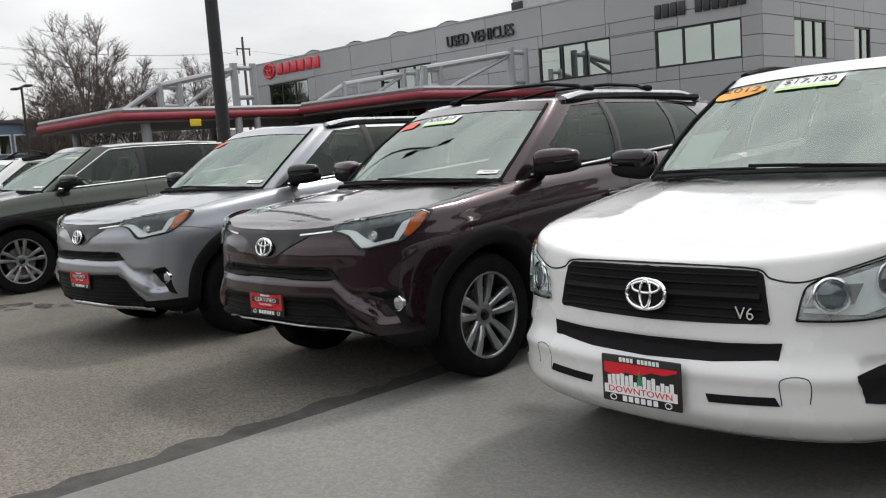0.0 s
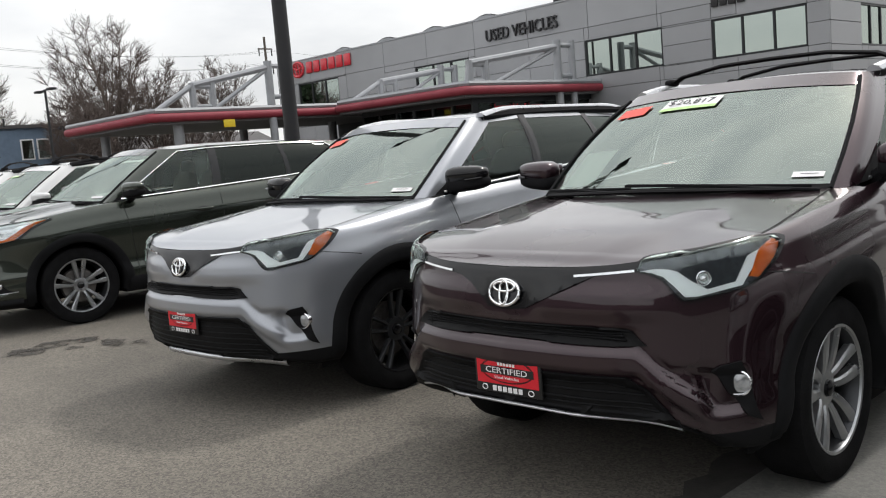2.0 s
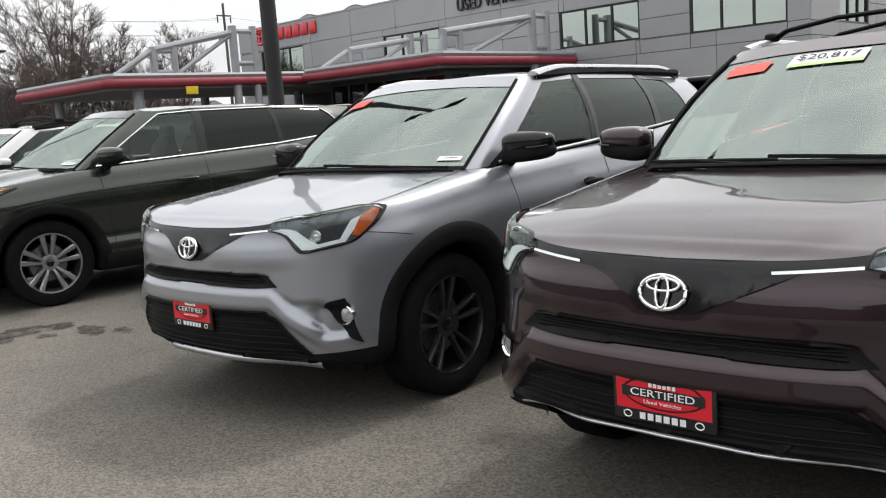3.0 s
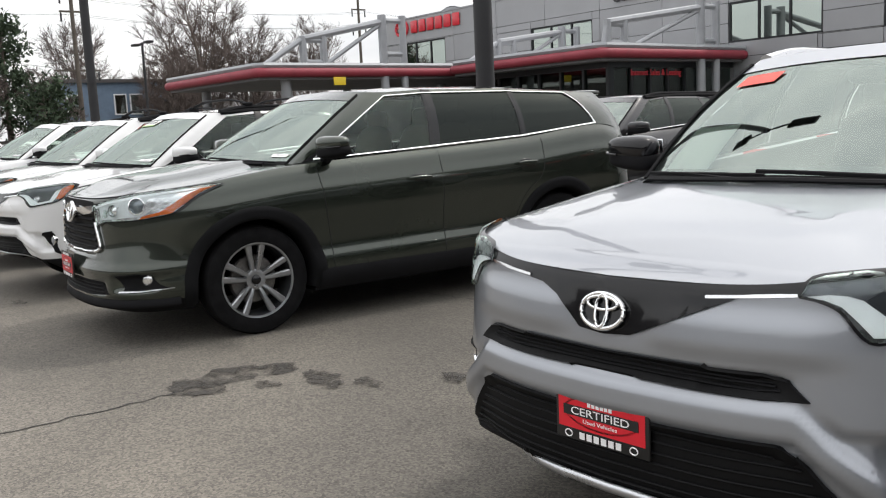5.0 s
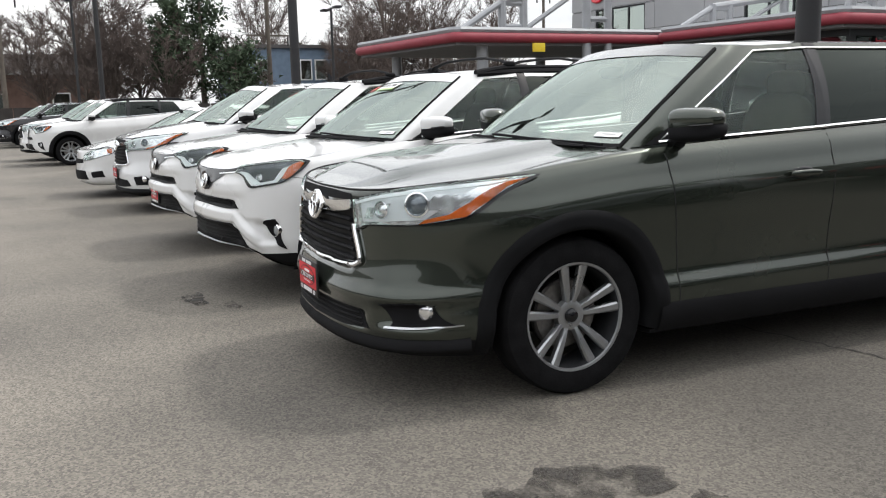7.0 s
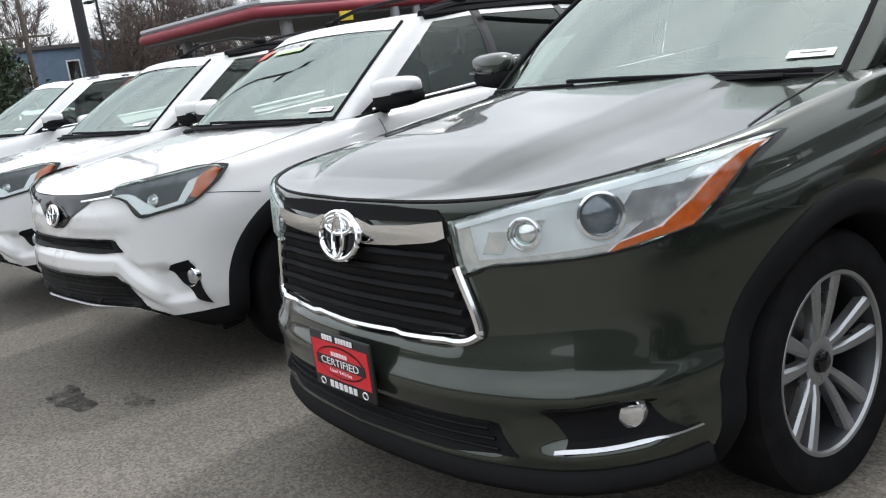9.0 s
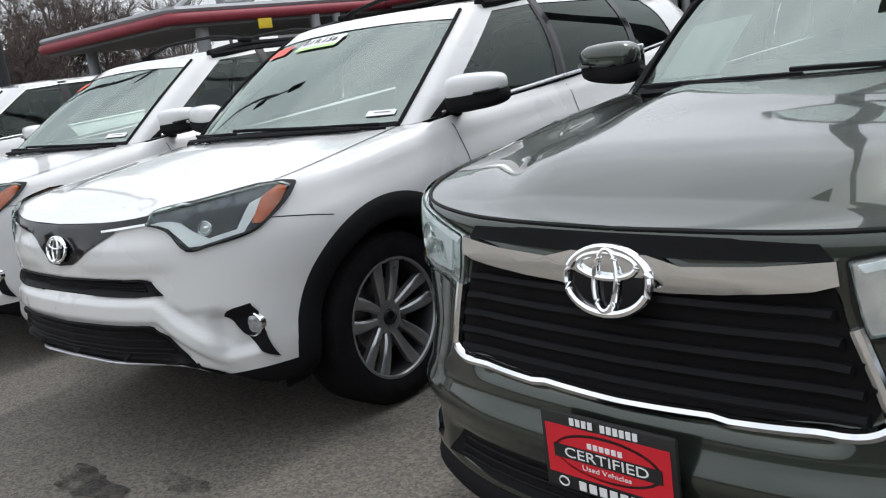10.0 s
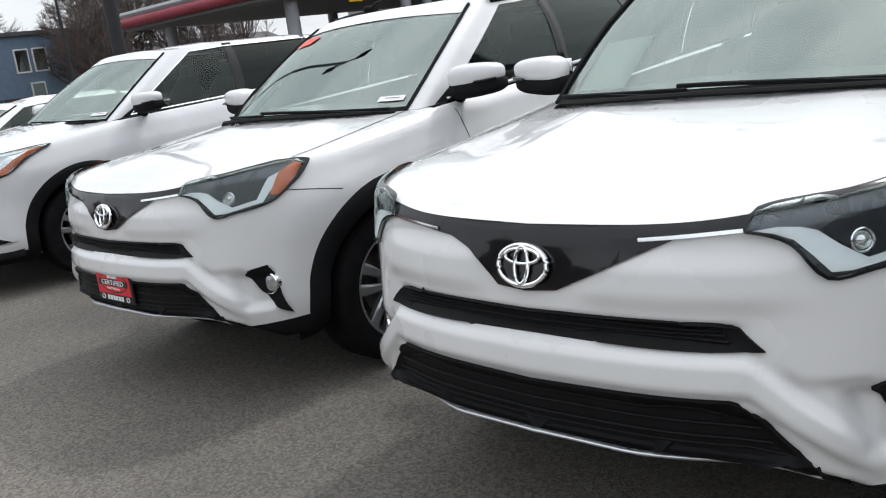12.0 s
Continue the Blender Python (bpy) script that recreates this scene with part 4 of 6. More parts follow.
    if "year" in tags:
        sx = lambda q: (abs(q) / 0.36) if abs(q) <= 0.36 else 1 + (abs(q) - 0.36) / 0.28
        ov = [(-0.47 + 0.15 * math.cos(t), 0.755 + 0.062 * math.sin(t)) for t in (2 * math.pi * k / 32 for k in range(32))]
        pts = [G.at(min(1.98, sx(q)), v, 0.003) for q, v in [(-0.47, 0.755)] + ov]
        yr = part("year_tag", ([(-q.x, q.y, q.z) for q in pts], [(0, k, k % 32 + 1) for k in range(1, 33)]), TAGORANGE, root, "orange oval year sticker")
        part("year", words_on_glass("2012", 0.075, -0.44, 0.748, TAGRED, 0.19, 0.022), INK, yr)
    if sheet_paper and fine:
        part("window_paper", on_glass(-0.58, -0.36, 0.10, 0.40, -0.03), WHITEINK, root, "white paper sheet behind the windscreen")

    # rear
    for side in both:
        part("tail_lamp", panel(tree, [(0.62, 0.98), (0.86, 1.00), (0.89, 1.13), (0.62, 1.10)], "back", 0.012, 0.05, side < 0), REDLENS, root, "red tail lamp")
        part("tail_lamp_side", (panel(tree, [(L - 0.42, 1.05), (L - 0.10, 0.98), (L - 0.08, 1.11), (L - 0.40, 1.11)], "side", 0.010, 0.05)) if side > 0 else (lambda b: (b.transform(Matrix.Scale(-1, 4, (1, 0, 0))), bmesh.ops.reverse_faces(b, faces=b.faces[:]), b)[-1])(panel(tree, [(L - 0.42, 1.05), (L - 0.10, 0.98), (L - 0.08, 1.11), (L - 0.40, 1.11)], "side", 0.010, 0.05)), REDLENS, root, "red tail lamp")
    part("rear_bumper", panel(tree, [(-0.8, 0.34), (0.8, 0.34), (0.72, 0.52), (-0.72, 0.52)], "back", 0.012, 0.08), PLASTIC, root, "black rear bumper insert")
    rear_plate = part("rear_plate", panel(tree, [(-0.16, 0.82), (0.16, 0.82), (0.16, 0.98), (-0.16, 0.98)], "back", 0.012, 0.1), RED, root, "red dealer plate")

    face = {"suv": face_suv, "big": face_big, "old": face_old, "sedan": face_sedan}[look_]
    face(root, tree, col, coat, fine, S)
    if plate_kind:
        pz = {"suv": 0.552, "big": 0.535, "old": 0.462, "sedan": 0.45}[look_]
        h, _ = onto(tree, (0, pz), "front")
        h2, _ = onto(tree, (0.16, pz), "front")
        plate(root, min(h.y, h2.y) - 0.012, pz, plate_kind)
    return root


def headlamp(root, tree, side, outline, guide, amber, bulbs, inner=None, housing=None, dark=None):
    """A headlamp behind a clear lens: bowl, dark inner bowl, light guide, amber corner and round lamps."""
    mir = side < 0
    lamp = part("headlamp", panel(tree, outline, "front", 0.003, 0.025, mir), housing or HOUSING, root, "clear headlamp with chrome reflector", smooth=True)
    if inner:
        part("reflector", panel(tree, inner, "front", 0.006, 0.025, mir), PALELAMP, lamp, "bright reflector bowl")
    if dark:
        part("dark_bowl", panel(tree, dark, "front", 0.007, 0.025, mir), HOUSING, lamp, "dark inner bowl")
    if guide:
        part("light_guide", panel(tree, guide, "front", 0.011, 0.02, mir), LED, lamp, "white light guide")
    part("amber_corner", panel(tree, amber, "front", 0.012, 0.02, mir), AMBER, lamp, "amber corner lens")
    if inner:
        cx, cz = sum(q[0] for q in inner) / len(inner), sum(q[1] for q in inner) / len(inner)
        for u, w, hgt in ((-0.155, 0.050, 0.030), (-0.075, 0.045, 0.034), (0.095, 0.060, 0.032)):
            part("facet", panel(tree, [(cx + u, cz - hgt + 0.2 * u), (cx + u + w, cz - hgt + 0.2 * u), (cx + u + w + 0.02, cz + hgt + 0.25 * u), (cx + u + 0.02, cz + hgt + 0.25 * u)], "front", 0.009, 0.015, mir), REFLECTOR, lamp, "chrome facet")
    part("lamp_rim", seam(tree, [(side * a, b) for a, b in outline + outline[:1]], "front", 0.007, 0.014, 4), GLOSSBLACK, lamp)
    for bx, bz, r in bulbs:
        h, nr = onto(tree, (bx * side, bz), "front")
        q = Matrix.Translation(h + nr * 0.004) @ nr.to_track_quat("X", "Z").to_matrix().to_4x4()
        part("projector", moved(lathe([(0.0, r * 1.12), (0.010, r * 1.08), (0.011, r * 0.96), (0.003, r * 0.86)], 24), q), CHROME, lamp, "chrome lamp ring")
        part("bulb", moved(lathe([(0.012, 0.0), (0.011, r * 0.4), (0.006, r * 0.7), (0.0, r * 0.9)], 20), q), PROJECTOR if r > 0.05 else REFLECTOR, lamp)
    part("lens", panel(tree, outline, "front", 0.016, 0.025, mir), LENS, lamp, "clear lens", smooth="all").visible_shadow = False


def mirror_poly(half):
    """A closed outline from its +x half, given from the top centre to the bottom centre."""
    return [(-a, b) for a, b in half if a > 0] + [(a, b) for a, b in reversed(half)]


def slats(tree, root, zs, halfs, mat, name="grille_slat", r=0.007, off=0.006):
    for z, hw in zip(zs, halfs):
        pts = []
        for u in np.linspace(-hw, hw, 17):
            h, nr = onto(tree, (u, z), "front")
            pts.append(h + nr * off)
        part(name, tube(pts, r, 6, 0.7), mat, root)


def face_suv(root, tree, col, coat, fine, S):
    P = lambda half: mirror_poly(half)
    chin, bar = S["chin"], S["chin_bar"]
    gr = part("upper_grille", panel(tree, P([(0, 0.942), (0.18, 0.943), (0.33, 0.950), (0.45, 0.958), (0.536, 0.968), (0.520, 0.938), (0.38, 0.924), (0.25, 0.908), (0.18, 0.878), (0.088, 0.797), (0, 0.790)]), "front", 0.006, 0.04), GLOSSBLACK, root, "gloss black upper grille band")
    for side in (1, -1):
        part("chrome_strip", seam(tree, [(side * 0.30, 0.922), (side * 0.40, 0.930), (side * 0.515, 0.940)], "front", 0.008, 0.010), CHROME, gr, "chrome strip")
    mg = part("middle_grille", panel(tree, P([(0, 0.745), (0.30, 0.747), (0.45, 0.746), (0.505, 0.736), (0.558, 0.686), (0.45, 0.680), (0.25, 0.682), (0, 0.686)]), "front", 0.009, 0.02, skirt=0.03), GRILLE, root, "black middle grille")
    if fine:
        slats(tree, mg, (0.700, 0.716, 0.732), (0.49, 0.48, 0.47), PLASTIC, r=0.005, off=0.012)
    slope = lambda z: 0.552 + 0.8 * (0.543 - z)
    lg = part("lower_grille", panel(tree, P([(0, 0.572), (0.30, 0.576), (0.49, 0.578), (0.545, 0.545), (slope(0.46), 0.46), (slope(0.375), 0.375), (0.61, chin - 0.04), (0.3, chin - 0.005), (0, chin + 0.004)]), "front", 0.010, 0.022, skirt=0.03), GRILLE, root, "black lower grille")
    if fine:
        n = round((0.56 - chin) / 0.03)
        zs = [chin + 0.022 + 0.03 * k for k in range(n)]
        slats(tree, lg, zs, [slope(z) - 0.03 if z < 0.54 else 0.48 for z in zs], GRILLE, r=0.005, off=0.013)
    rows = []
    for u in np.linspace(-0.64, 0.64, 33):
        h, nr = onto(tree, (u, chin + 0.012 - 0.045 * (abs(u) / 0.62) ** 2), "front")
        zz = chin - 0.045 * (abs(u) / 0.62) ** 2
        d = 0.020 - 0.014 * (abs(u) / 0.64) ** 3
        rows.append([(h.x, h.y - d + 0.010, zz + 0.006 * bar), (h.x, h.y - d, zz + 0.005 * bar), (h.x, h.y - d - 0.004, zz + 0.001), (h.x, h.y - d + 0.004, zz - 0.006 * bar), (h.x, h.y + 0.01, zz - 0.010 * bar)])
    part("chin_strip", sheet(rows), SATIN, root, "silver chin strip", smooth="all")
    for side in (1, -1):
        m = side < 0
        headlamp(root, tree, side, [(0.519, 0.937), (0.538, 0.970), (0.62, 0.984), (0.69, 0.992), (0.795, 1.012), (0.824, 1.010), (0.841, 0.993), (0.842, 0.943), (0.824, 0.886), (0.797, 0.862), (0.73, 0.846), (0.662, 0.837), (0.605, 0.905), (0.563, 0.928)],
                 [(0.525, 0.937), (0.578, 0.945), (0.615, 0.943), (0.644, 0.934), (0.682, 0.900), (0.722, 0.870), (0.783, 0.886), (0.799, 0.966), (0.816, 0.980), (0.812, 0.930), (0.797, 0.872), (0.70, 0.848), (0.668, 0.848), (0.638, 0.884), (0.605, 0.918), (0.57, 0.932)],
                 [(0.814, 0.978), (0.824, 1.006), (0.840, 0.990), (0.841, 0.945), (0.824, 0.890), (0.808, 0.897)], [(0.712, 0.906, 0.024)], None, LAMPGREY,
                 [(0.648, 0.934), (0.684, 0.962), (0.799, 0.966), (0.783, 0.886), (0.722, 0.870)])
        fr = part("fog_recess", panel(tree, [(0.725, 0.592), (0.760, 0.612), (0.798, 0.620), (0.815, 0.55), (0.832, 0.405), (0.795, 0.452), (0.757, 0.510)], "front", 0.009, 0.015, m, 0.03), PLASTIC, root, "black fog lamp recess")
        h, nr = onto(tree, (side * 0.783, 0.540), "front")
        nr = (nr + Vector((0, -0.25, 0))).normalized()
        q = nr.to_track_quat("X", "Z").to_matrix().to_4x4()
        part("fog_ring", moved(lathe([(-0.02, 0.047), (0.006, 0.046), (0.010, 0.042), (0.003, 0.037)], 24), Matrix.Translation(h + nr * 0.006) @ q), CHROME, fr, "chrome fog lamp ring")
        part("fog_lamp", moved(lathe([(0.008, 0.0), (0.006, 0.020), (0.0, 0.039)], 24), Matrix.Translation(h + nr * 0.006) @ q), FOGLENS, fr)
        if fine:
            sh = seam(tree, [(0.42, 0.905), (0.50, 0.892), (0.58, 0.878), (0.66, 0.862)], "side", 0.004)
            part("shut_line", sh if side > 0 else flipx(sh), GAP, root)
    if fine:
        for side in (1, -1):
            part("hood_line", seam(tree, [(side * 0.792, 0.50), (side * 0.788, 0.62), (side * 0.772, 0.85), (side * 0.752, 1.08), (side * 0.735, 1.27)], "top", 0.007, 0.002), GAP, root)
    h, nr = onto(tree, (0, 0.855), "front")
    emblem(root, h.y - 0.015, 0.855, 0.98, 14)


def face_big(root, tree, col, coat, fine, S):
    P = lambda half: mirror_poly(half)
    part("grille_mesh", panel(tree, P([(0, 0.990), (0.25, 0.989), (0.40, 0.984), (0.425, 0.955), (0.2, 0.95), (0, 0.948)]), "front", 0.004, 0.04), PLASTIC, root, "black mesh above the grille")
    gr = part("grille", panel(tree, P([(0, 0.93), (0.25, 0.93), (0.42, 0.925), (0.445, 0.84), (0.492, 0.70), (0.478, 0.672), (0.3, 0.655), (0, 0.648)]), "front", 0.003, 0.04), GRILLE, root, "black slatted grille")
    slats(tree, gr, (0.683, 0.727, 0.771, 0.815, 0.862), (0.475, 0.470, 0.455, 0.44, 0.425), PLASTIC, r=0.017, off=0.008)
    part("chrome_bar", panel(tree, P([(0, 0.955), (0.09, 0.955), (0.16, 0.938), (0.30, 0.945), (0.43, 0.958), (0.435, 0.918), (0.30, 0.905), (0.15, 0.895), (0.07, 0.88), (0, 0.878)]), "front", 0.020, 0.04, skirt=0.004), CHROME, gr, "chrome grille bar")
    fr = [(0.458, 0.845), (0.505, 0.705), (0.498, 0.668), (0.42, 0.650), (0.2, 0.640), (0.0, 0.636)]
    pts = [(-a, b) for a, b in fr[:-1]] + [(a, b) for a, b in reversed(fr)]
    path = []
    for p in spline([(*q, 0) for q in pts], 6):
        h, nr = onto(tree, (p.x, p.y), "front")
        path.append(h + nr * 0.012)
    part("chrome_frame", tube(path, 0.013, 8), CHROME, gr, "chrome grille surround")
    lo = part("lower_grille", panel(tree, P([(0, 0.465), (0.3, 0.462), (0.52, 0.455), (0.60, 0.375), (0.4, 0.36), (0, 0.355)]), "front", 0.004, 0.04), PLASTIC, root, "black lower grille")
    if fine:
        slats(tree, lo, (0.385, 0.41, 0.435), (0.54, 0.53, 0.51), GRILLE, r=0.006)
    rows = []
    for u in np.linspace(-0.86, 0.86, 41):
        h, nr = onto(tree, (u, S["chin"] - 0.015), "front")
        rows.append([h + nr * d + Vector((0, 0, dz)) for d, dz in ((0.0, 0.035), (0.022, 0.028), (0.034, 0.0), (0.02, -0.03), (-0.06, -0.05))])
    part("chin_strip", sheet(rows), PLASTIC, root, "black chin lip", smooth="all")
    for side in (1, -1):
        m = side < 0
        headlamp(root, tree, side, [(0.445, 0.957), (0.60, 0.992), (0.74, 1.020), (0.82, 1.036), (0.898, 1.056), (0.890, 0.97), (0.870, 0.893), (0.79, 0.864), (0.68, 0.856), (0.55, 0.848), (0.475, 0.828)],
                 [(0.460, 0.950), (0.60, 0.984), (0.74, 1.011), (0.885, 1.045), (0.868, 1.026), (0.74, 0.996), (0.60, 0.970), (0.470, 0.938)], [(0.775, 0.864), (0.868, 0.895), (0.888, 0.97), (0.896, 1.050), (0.884, 1.036), (0.862, 0.955), (0.838, 0.905), (0.79, 0.884)], [(0.765, 0.952, 0.052), (0.635, 0.925, 0.038)],
                 [(0.50, 0.945), (0.60, 0.974), (0.74, 1.002), (0.86, 1.028), (0.838, 0.95), (0.79, 0.885), (0.65, 0.872), (0.52, 0.862)], REFLECTOR)
        fr = part("fog_recess", panel(tree, [(0.66, 0.50), (0.80, 0.515), (0.875, 0.405), (0.70, 0.385)], "front", 0.005, 0.03, m), PLASTIC, root, "black fog lamp recess")
        h, nr = onto(tree, (side * 0.785, 0.472), "front")
        q = (nr + Vector((0, -1.2, 0))).normalized().to_track_quat("X", "Z").to_matrix().to_4x4()
        part("fog_lamp", moved(lathe([(0.018, 0.0), (0.016, 0.025), (0.008, 0.040), (-0.01, 0.046)], 24), Matrix.Translation(h) @ q), REFLECTOR, fr)
        part("fog_trim", seam(tree, [(side * 0.68, 0.392), (side * 0.80, 0.395), (side * 0.88, 0.41)], "front", 0.006, 0.007), SATIN, fr, "bright strip")
        if fine:
            sh = seam(tree, [(0.68, 0.895), (0.76, 0.88), (0.82, 0.868)], "side", 0.005)
            part("shut_line", sh if side > 0 else flipx(sh), GAP, root)
            part("hood_line", seam(tree, [(side * 0.84, 0.76), (side * 0.81, 0.95), (side * 0.785, 1.15), (side * 0.76, 1.32)], "top", 0.007, 0.002), GAP, root)
    h, nr = onto(tree, (0, 0.905), "front")
    emblem(root, h.y - 0.026, 0.902, 1.34, 12)


def face_old(root, tree, col, coat, fine, S):
    P = lambda half: mirror_poly(half)
    gr = part("grille", panel(tree, P([(0, 0.868), (0.25, 0.868), (0.385, 0.862), (0.405, 0.845), (0.43, 0.70), (0.42, 0.688), (0.2, 0.682), (0, 0.680)]), "front", 0.008, 0.04), PLASTIC, root, "black mesh grille")
    slats(tree, gr, (0.70, 0.735, 0.815, 0.845), (0.415, 0.41, 0.39, 0.38), PLASTIC, r=0.007, off=0.010)
    slats(tree, gr, (0.775,), (0.40,), PLASTIC, r=0.022, off=0.006)
    h, _ = onto(tree, (0.36, 0.72), "front")
    part("engine_badge", moved(lettering("V6", 0.062, 0.004), Matrix.Translation((0.355, h.y - 0.022, 0.722))), CHROME, gr, "chrome V6 letters")
    part("lower_slot", panel(tree, P([(0, 0.618), (0.30, 0.620), (0.47, 0.628), (0.46, 0.572), (0.25, 0.556), (0, 0.552)]), "front", 0.004, 0.04), PLASTIC, root, "black lower air slot")
    for side in (1, -1):
        m = side < 0
        headlamp(root, tree, side, [(0.508, 0.703), (0.522, 0.780), (0.545, 0.822), (0.63, 0.857), (0.716, 0.890), (0.785, 0.922), (0.822, 0.93), (0.848, 0.86), (0.852, 0.775), (0.80, 0.735), (0.68, 0.705)],
                 None, [(0.755, 0.903), (0.79, 0.918), (0.822, 0.922), (0.845, 0.86), (0.80, 0.872)], [(0.60, 0.785, 0.055), (0.745, 0.82, 0.06)],
                 [(0.525, 0.73), (0.55, 0.805), (0.63, 0.84), (0.76, 0.89), (0.82, 0.86), (0.835, 0.79), (0.68, 0.72)], REFLECTOR)
        part("fog_recess", panel(tree, [(0.682, 0.535), (0.76, 0.575), (0.845, 0.60), (0.866, 0.48), (0.82, 0.432), (0.70, 0.445)], "front", 0.006, 0.03, m), PLASTIC, root, "black slotted bumper vent")
        part("bumper_slot", panel(tree, [(0.235, 0.448), (0.46, 0.456), (0.475, 0.428), (0.245, 0.420)], "front", 0.004, 0.04, m), PLASTIC, root, "narrow black slot")
        if fine:
            part("hood_line", seam(tree, [(0, 0.878), (side * 0.25, 0.876), (side * 0.385, 0.868), (side * 0.43, 0.838), (side * 0.52, 0.827), (side * 0.63, 0.865), (side * 0.716, 0.898), (side * 0.79, 0.932)], "front", 0.006, 0.002), GAP, root)
            part("hood_line", seam(tree, [(side * 0.795, 0.66), (side * 0.775, 0.85), (side * 0.755, 1.05), (side * 0.73, 1.22)], "top", 0.007, 0.002), GAP, root)
            part("tow_cover", seam(tree, [(side * 0.48, 0.43), (side * 0.48, 0.515), (side * 0.56, 0.52), (side * 0.56, 0.44)], "front", 0.003, 0.001), CLADDING, root)
    h, nr = onto(tree, (0, 0.772), "front")
    emblem(root, h.y - 0.034, 0.772, 1.08, 8)


def face_sedan(root, tree, col, coat, fine, S):
    part("grille", panel(tree, mirror_poly([(0, 0.62), (0.40, 0.62), (0.42, 0.56), (0, 0.54)]), "front", 0.005, 0.06), PLASTIC, root, "black grille")
    part("lower_grille", panel(tree, mirror_poly([(0, 0.44), (0.5, 0.44), (0.55, 0.30), (0, 0.29)]), "front", 0.005, 0.06), PLASTIC, root, "black lower grille")
    for side in (1, -1):
        headlamp(root, tree, side, [(0.44, 0.60), (0.46, 0.69), (0.66, 0.77), (0.78, 0.79), (0.80, 0.70), (0.62, 0.62)], None, [(0.75, 0.77), (0.78, 0.785), (0.80, 0.71), (0.77, 0.71)], [(0.6, 0.68, 0.045)], None, REFLECTOR)
        part("fog_recess", panel(tree, [(0.62, 0.42), (0.74, 0.44), (0.76, 0.34), (0.63, 0.33)], "front", 0.005, 0.05, side < 0), PLASTIC, root, "black fog lamp recess")

# ---- ground ----
ASPHALT = surface("asphalt", (0.118, 0.107, 0.094), 0.92, 0, 0.22, 0.5, 0.9, 150, second=(0.195, 0.176, 0.151), rvary=0.05)
CONCRETE = surface("concrete", (0.165, 0.162, 0.152), 0.82, 0, 0.24, 0.7, 0.5, 120, rvary=0.1)
STAIN = surface("oil_stain", (0.036, 0.032, 0.028), 0.75, 0, 0.3, 6, 0.5, 150)
CRACK = surface("crack", (0.03, 0.028, 0.026), 0.95, 0, 0.3, 6)
JOINT = surface("joint_tar", (0.05, 0.047, 0.043), 0.9, 0, 0.4, 9, 0.6, 120)


def speckle(m, scale, dark, light):
    """Aggregate: fine dark and pale grains over the base colour."""
    n, l = m.node_tree.nodes, m.node_tree.links
    b = n["Principled BSDF"]
    src = b.inputs["Base Color"].links[0].from_socket
    tc = n.new("ShaderNodeTexCoord")
    v = n.new("ShaderNodeTexVoronoi")
    v.inputs["Scale"].default_value = scale
    r = n.new("ShaderNodeValToRGB")
    r.color_ramp.elements[0].color, r.color_ramp.elements[1].color = (dark, dark, dark, 1), (light, light, light * 0.97, 1)
    sep = n.new("ShaderNodeSeparateColor")
    mx = n.new("ShaderNodeMixRGB")
    mx.blend_type = "MULTIPLY"
    mx.inputs[0].default_value = 1.0
    l.new(tc.outputs["Object"], v.inputs["Vector"])
    l.new(v.outputs["Color"], sep.inputs[0])
    l.new(sep.outputs[0], r.inputs[0])
    l.new(src, mx.inputs[1])
    l.new(r.outputs[0], mx.inputs[2])
    l.new(mx.outputs[0], b.inputs["Base Color"])


speckle(ASPHALT, 100.0, 0.62, 1.45)


def lane_tone_and_shade(m):
    """Paler lane, darker stalls: asphalt tone and shade by the cars, put into one colour."""
    n, l = m.node_tree.nodes, m.node_tree.links
    b = n["Principled BSDF"]
    src = b.inputs["Base Color"].links[0].from_socket
    tc, sep, nz = n.new("ShaderNodeTexCoord"), n.new("ShaderNodeSeparateXYZ"), n.new("ShaderNodeTexNoise")
    nz.inputs["Scale"].default_value, nz.inputs["Detail"].default_value = 0.9, 6
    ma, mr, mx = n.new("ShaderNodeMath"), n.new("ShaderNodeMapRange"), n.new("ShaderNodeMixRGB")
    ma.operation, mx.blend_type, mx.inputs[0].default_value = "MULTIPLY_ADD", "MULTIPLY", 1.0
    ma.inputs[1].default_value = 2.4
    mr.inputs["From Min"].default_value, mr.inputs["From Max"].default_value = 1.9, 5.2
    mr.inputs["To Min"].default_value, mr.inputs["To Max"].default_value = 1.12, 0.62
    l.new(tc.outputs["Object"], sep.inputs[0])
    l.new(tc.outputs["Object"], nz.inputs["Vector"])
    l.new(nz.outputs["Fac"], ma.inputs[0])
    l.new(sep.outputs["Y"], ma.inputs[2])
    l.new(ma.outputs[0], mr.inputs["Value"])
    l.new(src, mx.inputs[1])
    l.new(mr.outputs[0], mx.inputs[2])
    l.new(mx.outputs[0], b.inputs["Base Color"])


lane_tone_and_shade(ASPHALT)
speckle(CONCRETE, 70.0, 0.86, 1.14)
speckle(STAIN, 110.0, 0.5, 1.4)
_n, _l = STAIN.node_tree.nodes, STAIN.node_tree.links   # the stain has soaked in unevenly
_t, _z, _m = _n.new("ShaderNodeTexCoord"), _n.new("ShaderNodeTexNoise"), _n.new("ShaderNodeMapRange")
_z.inputs["Scale"].default_value, _z.inputs["Detail"].default_value = 7.0, 8
_m.inputs["From Min"].default_value, _m.inputs["From Max"].default_value = 0.36, 0.58
_m.inputs["To Min"].default_value, _m.inputs["To Max"].default_value = 0.05, 0.8
_l.new(_t.outputs["Object"], _z.inputs["Vector"])
_l.new(_z.outputs["Fac"], _m.inputs["Value"])
_l.new(_m.outputs[0], _n["Principled BSDF"].inputs["Alpha"])
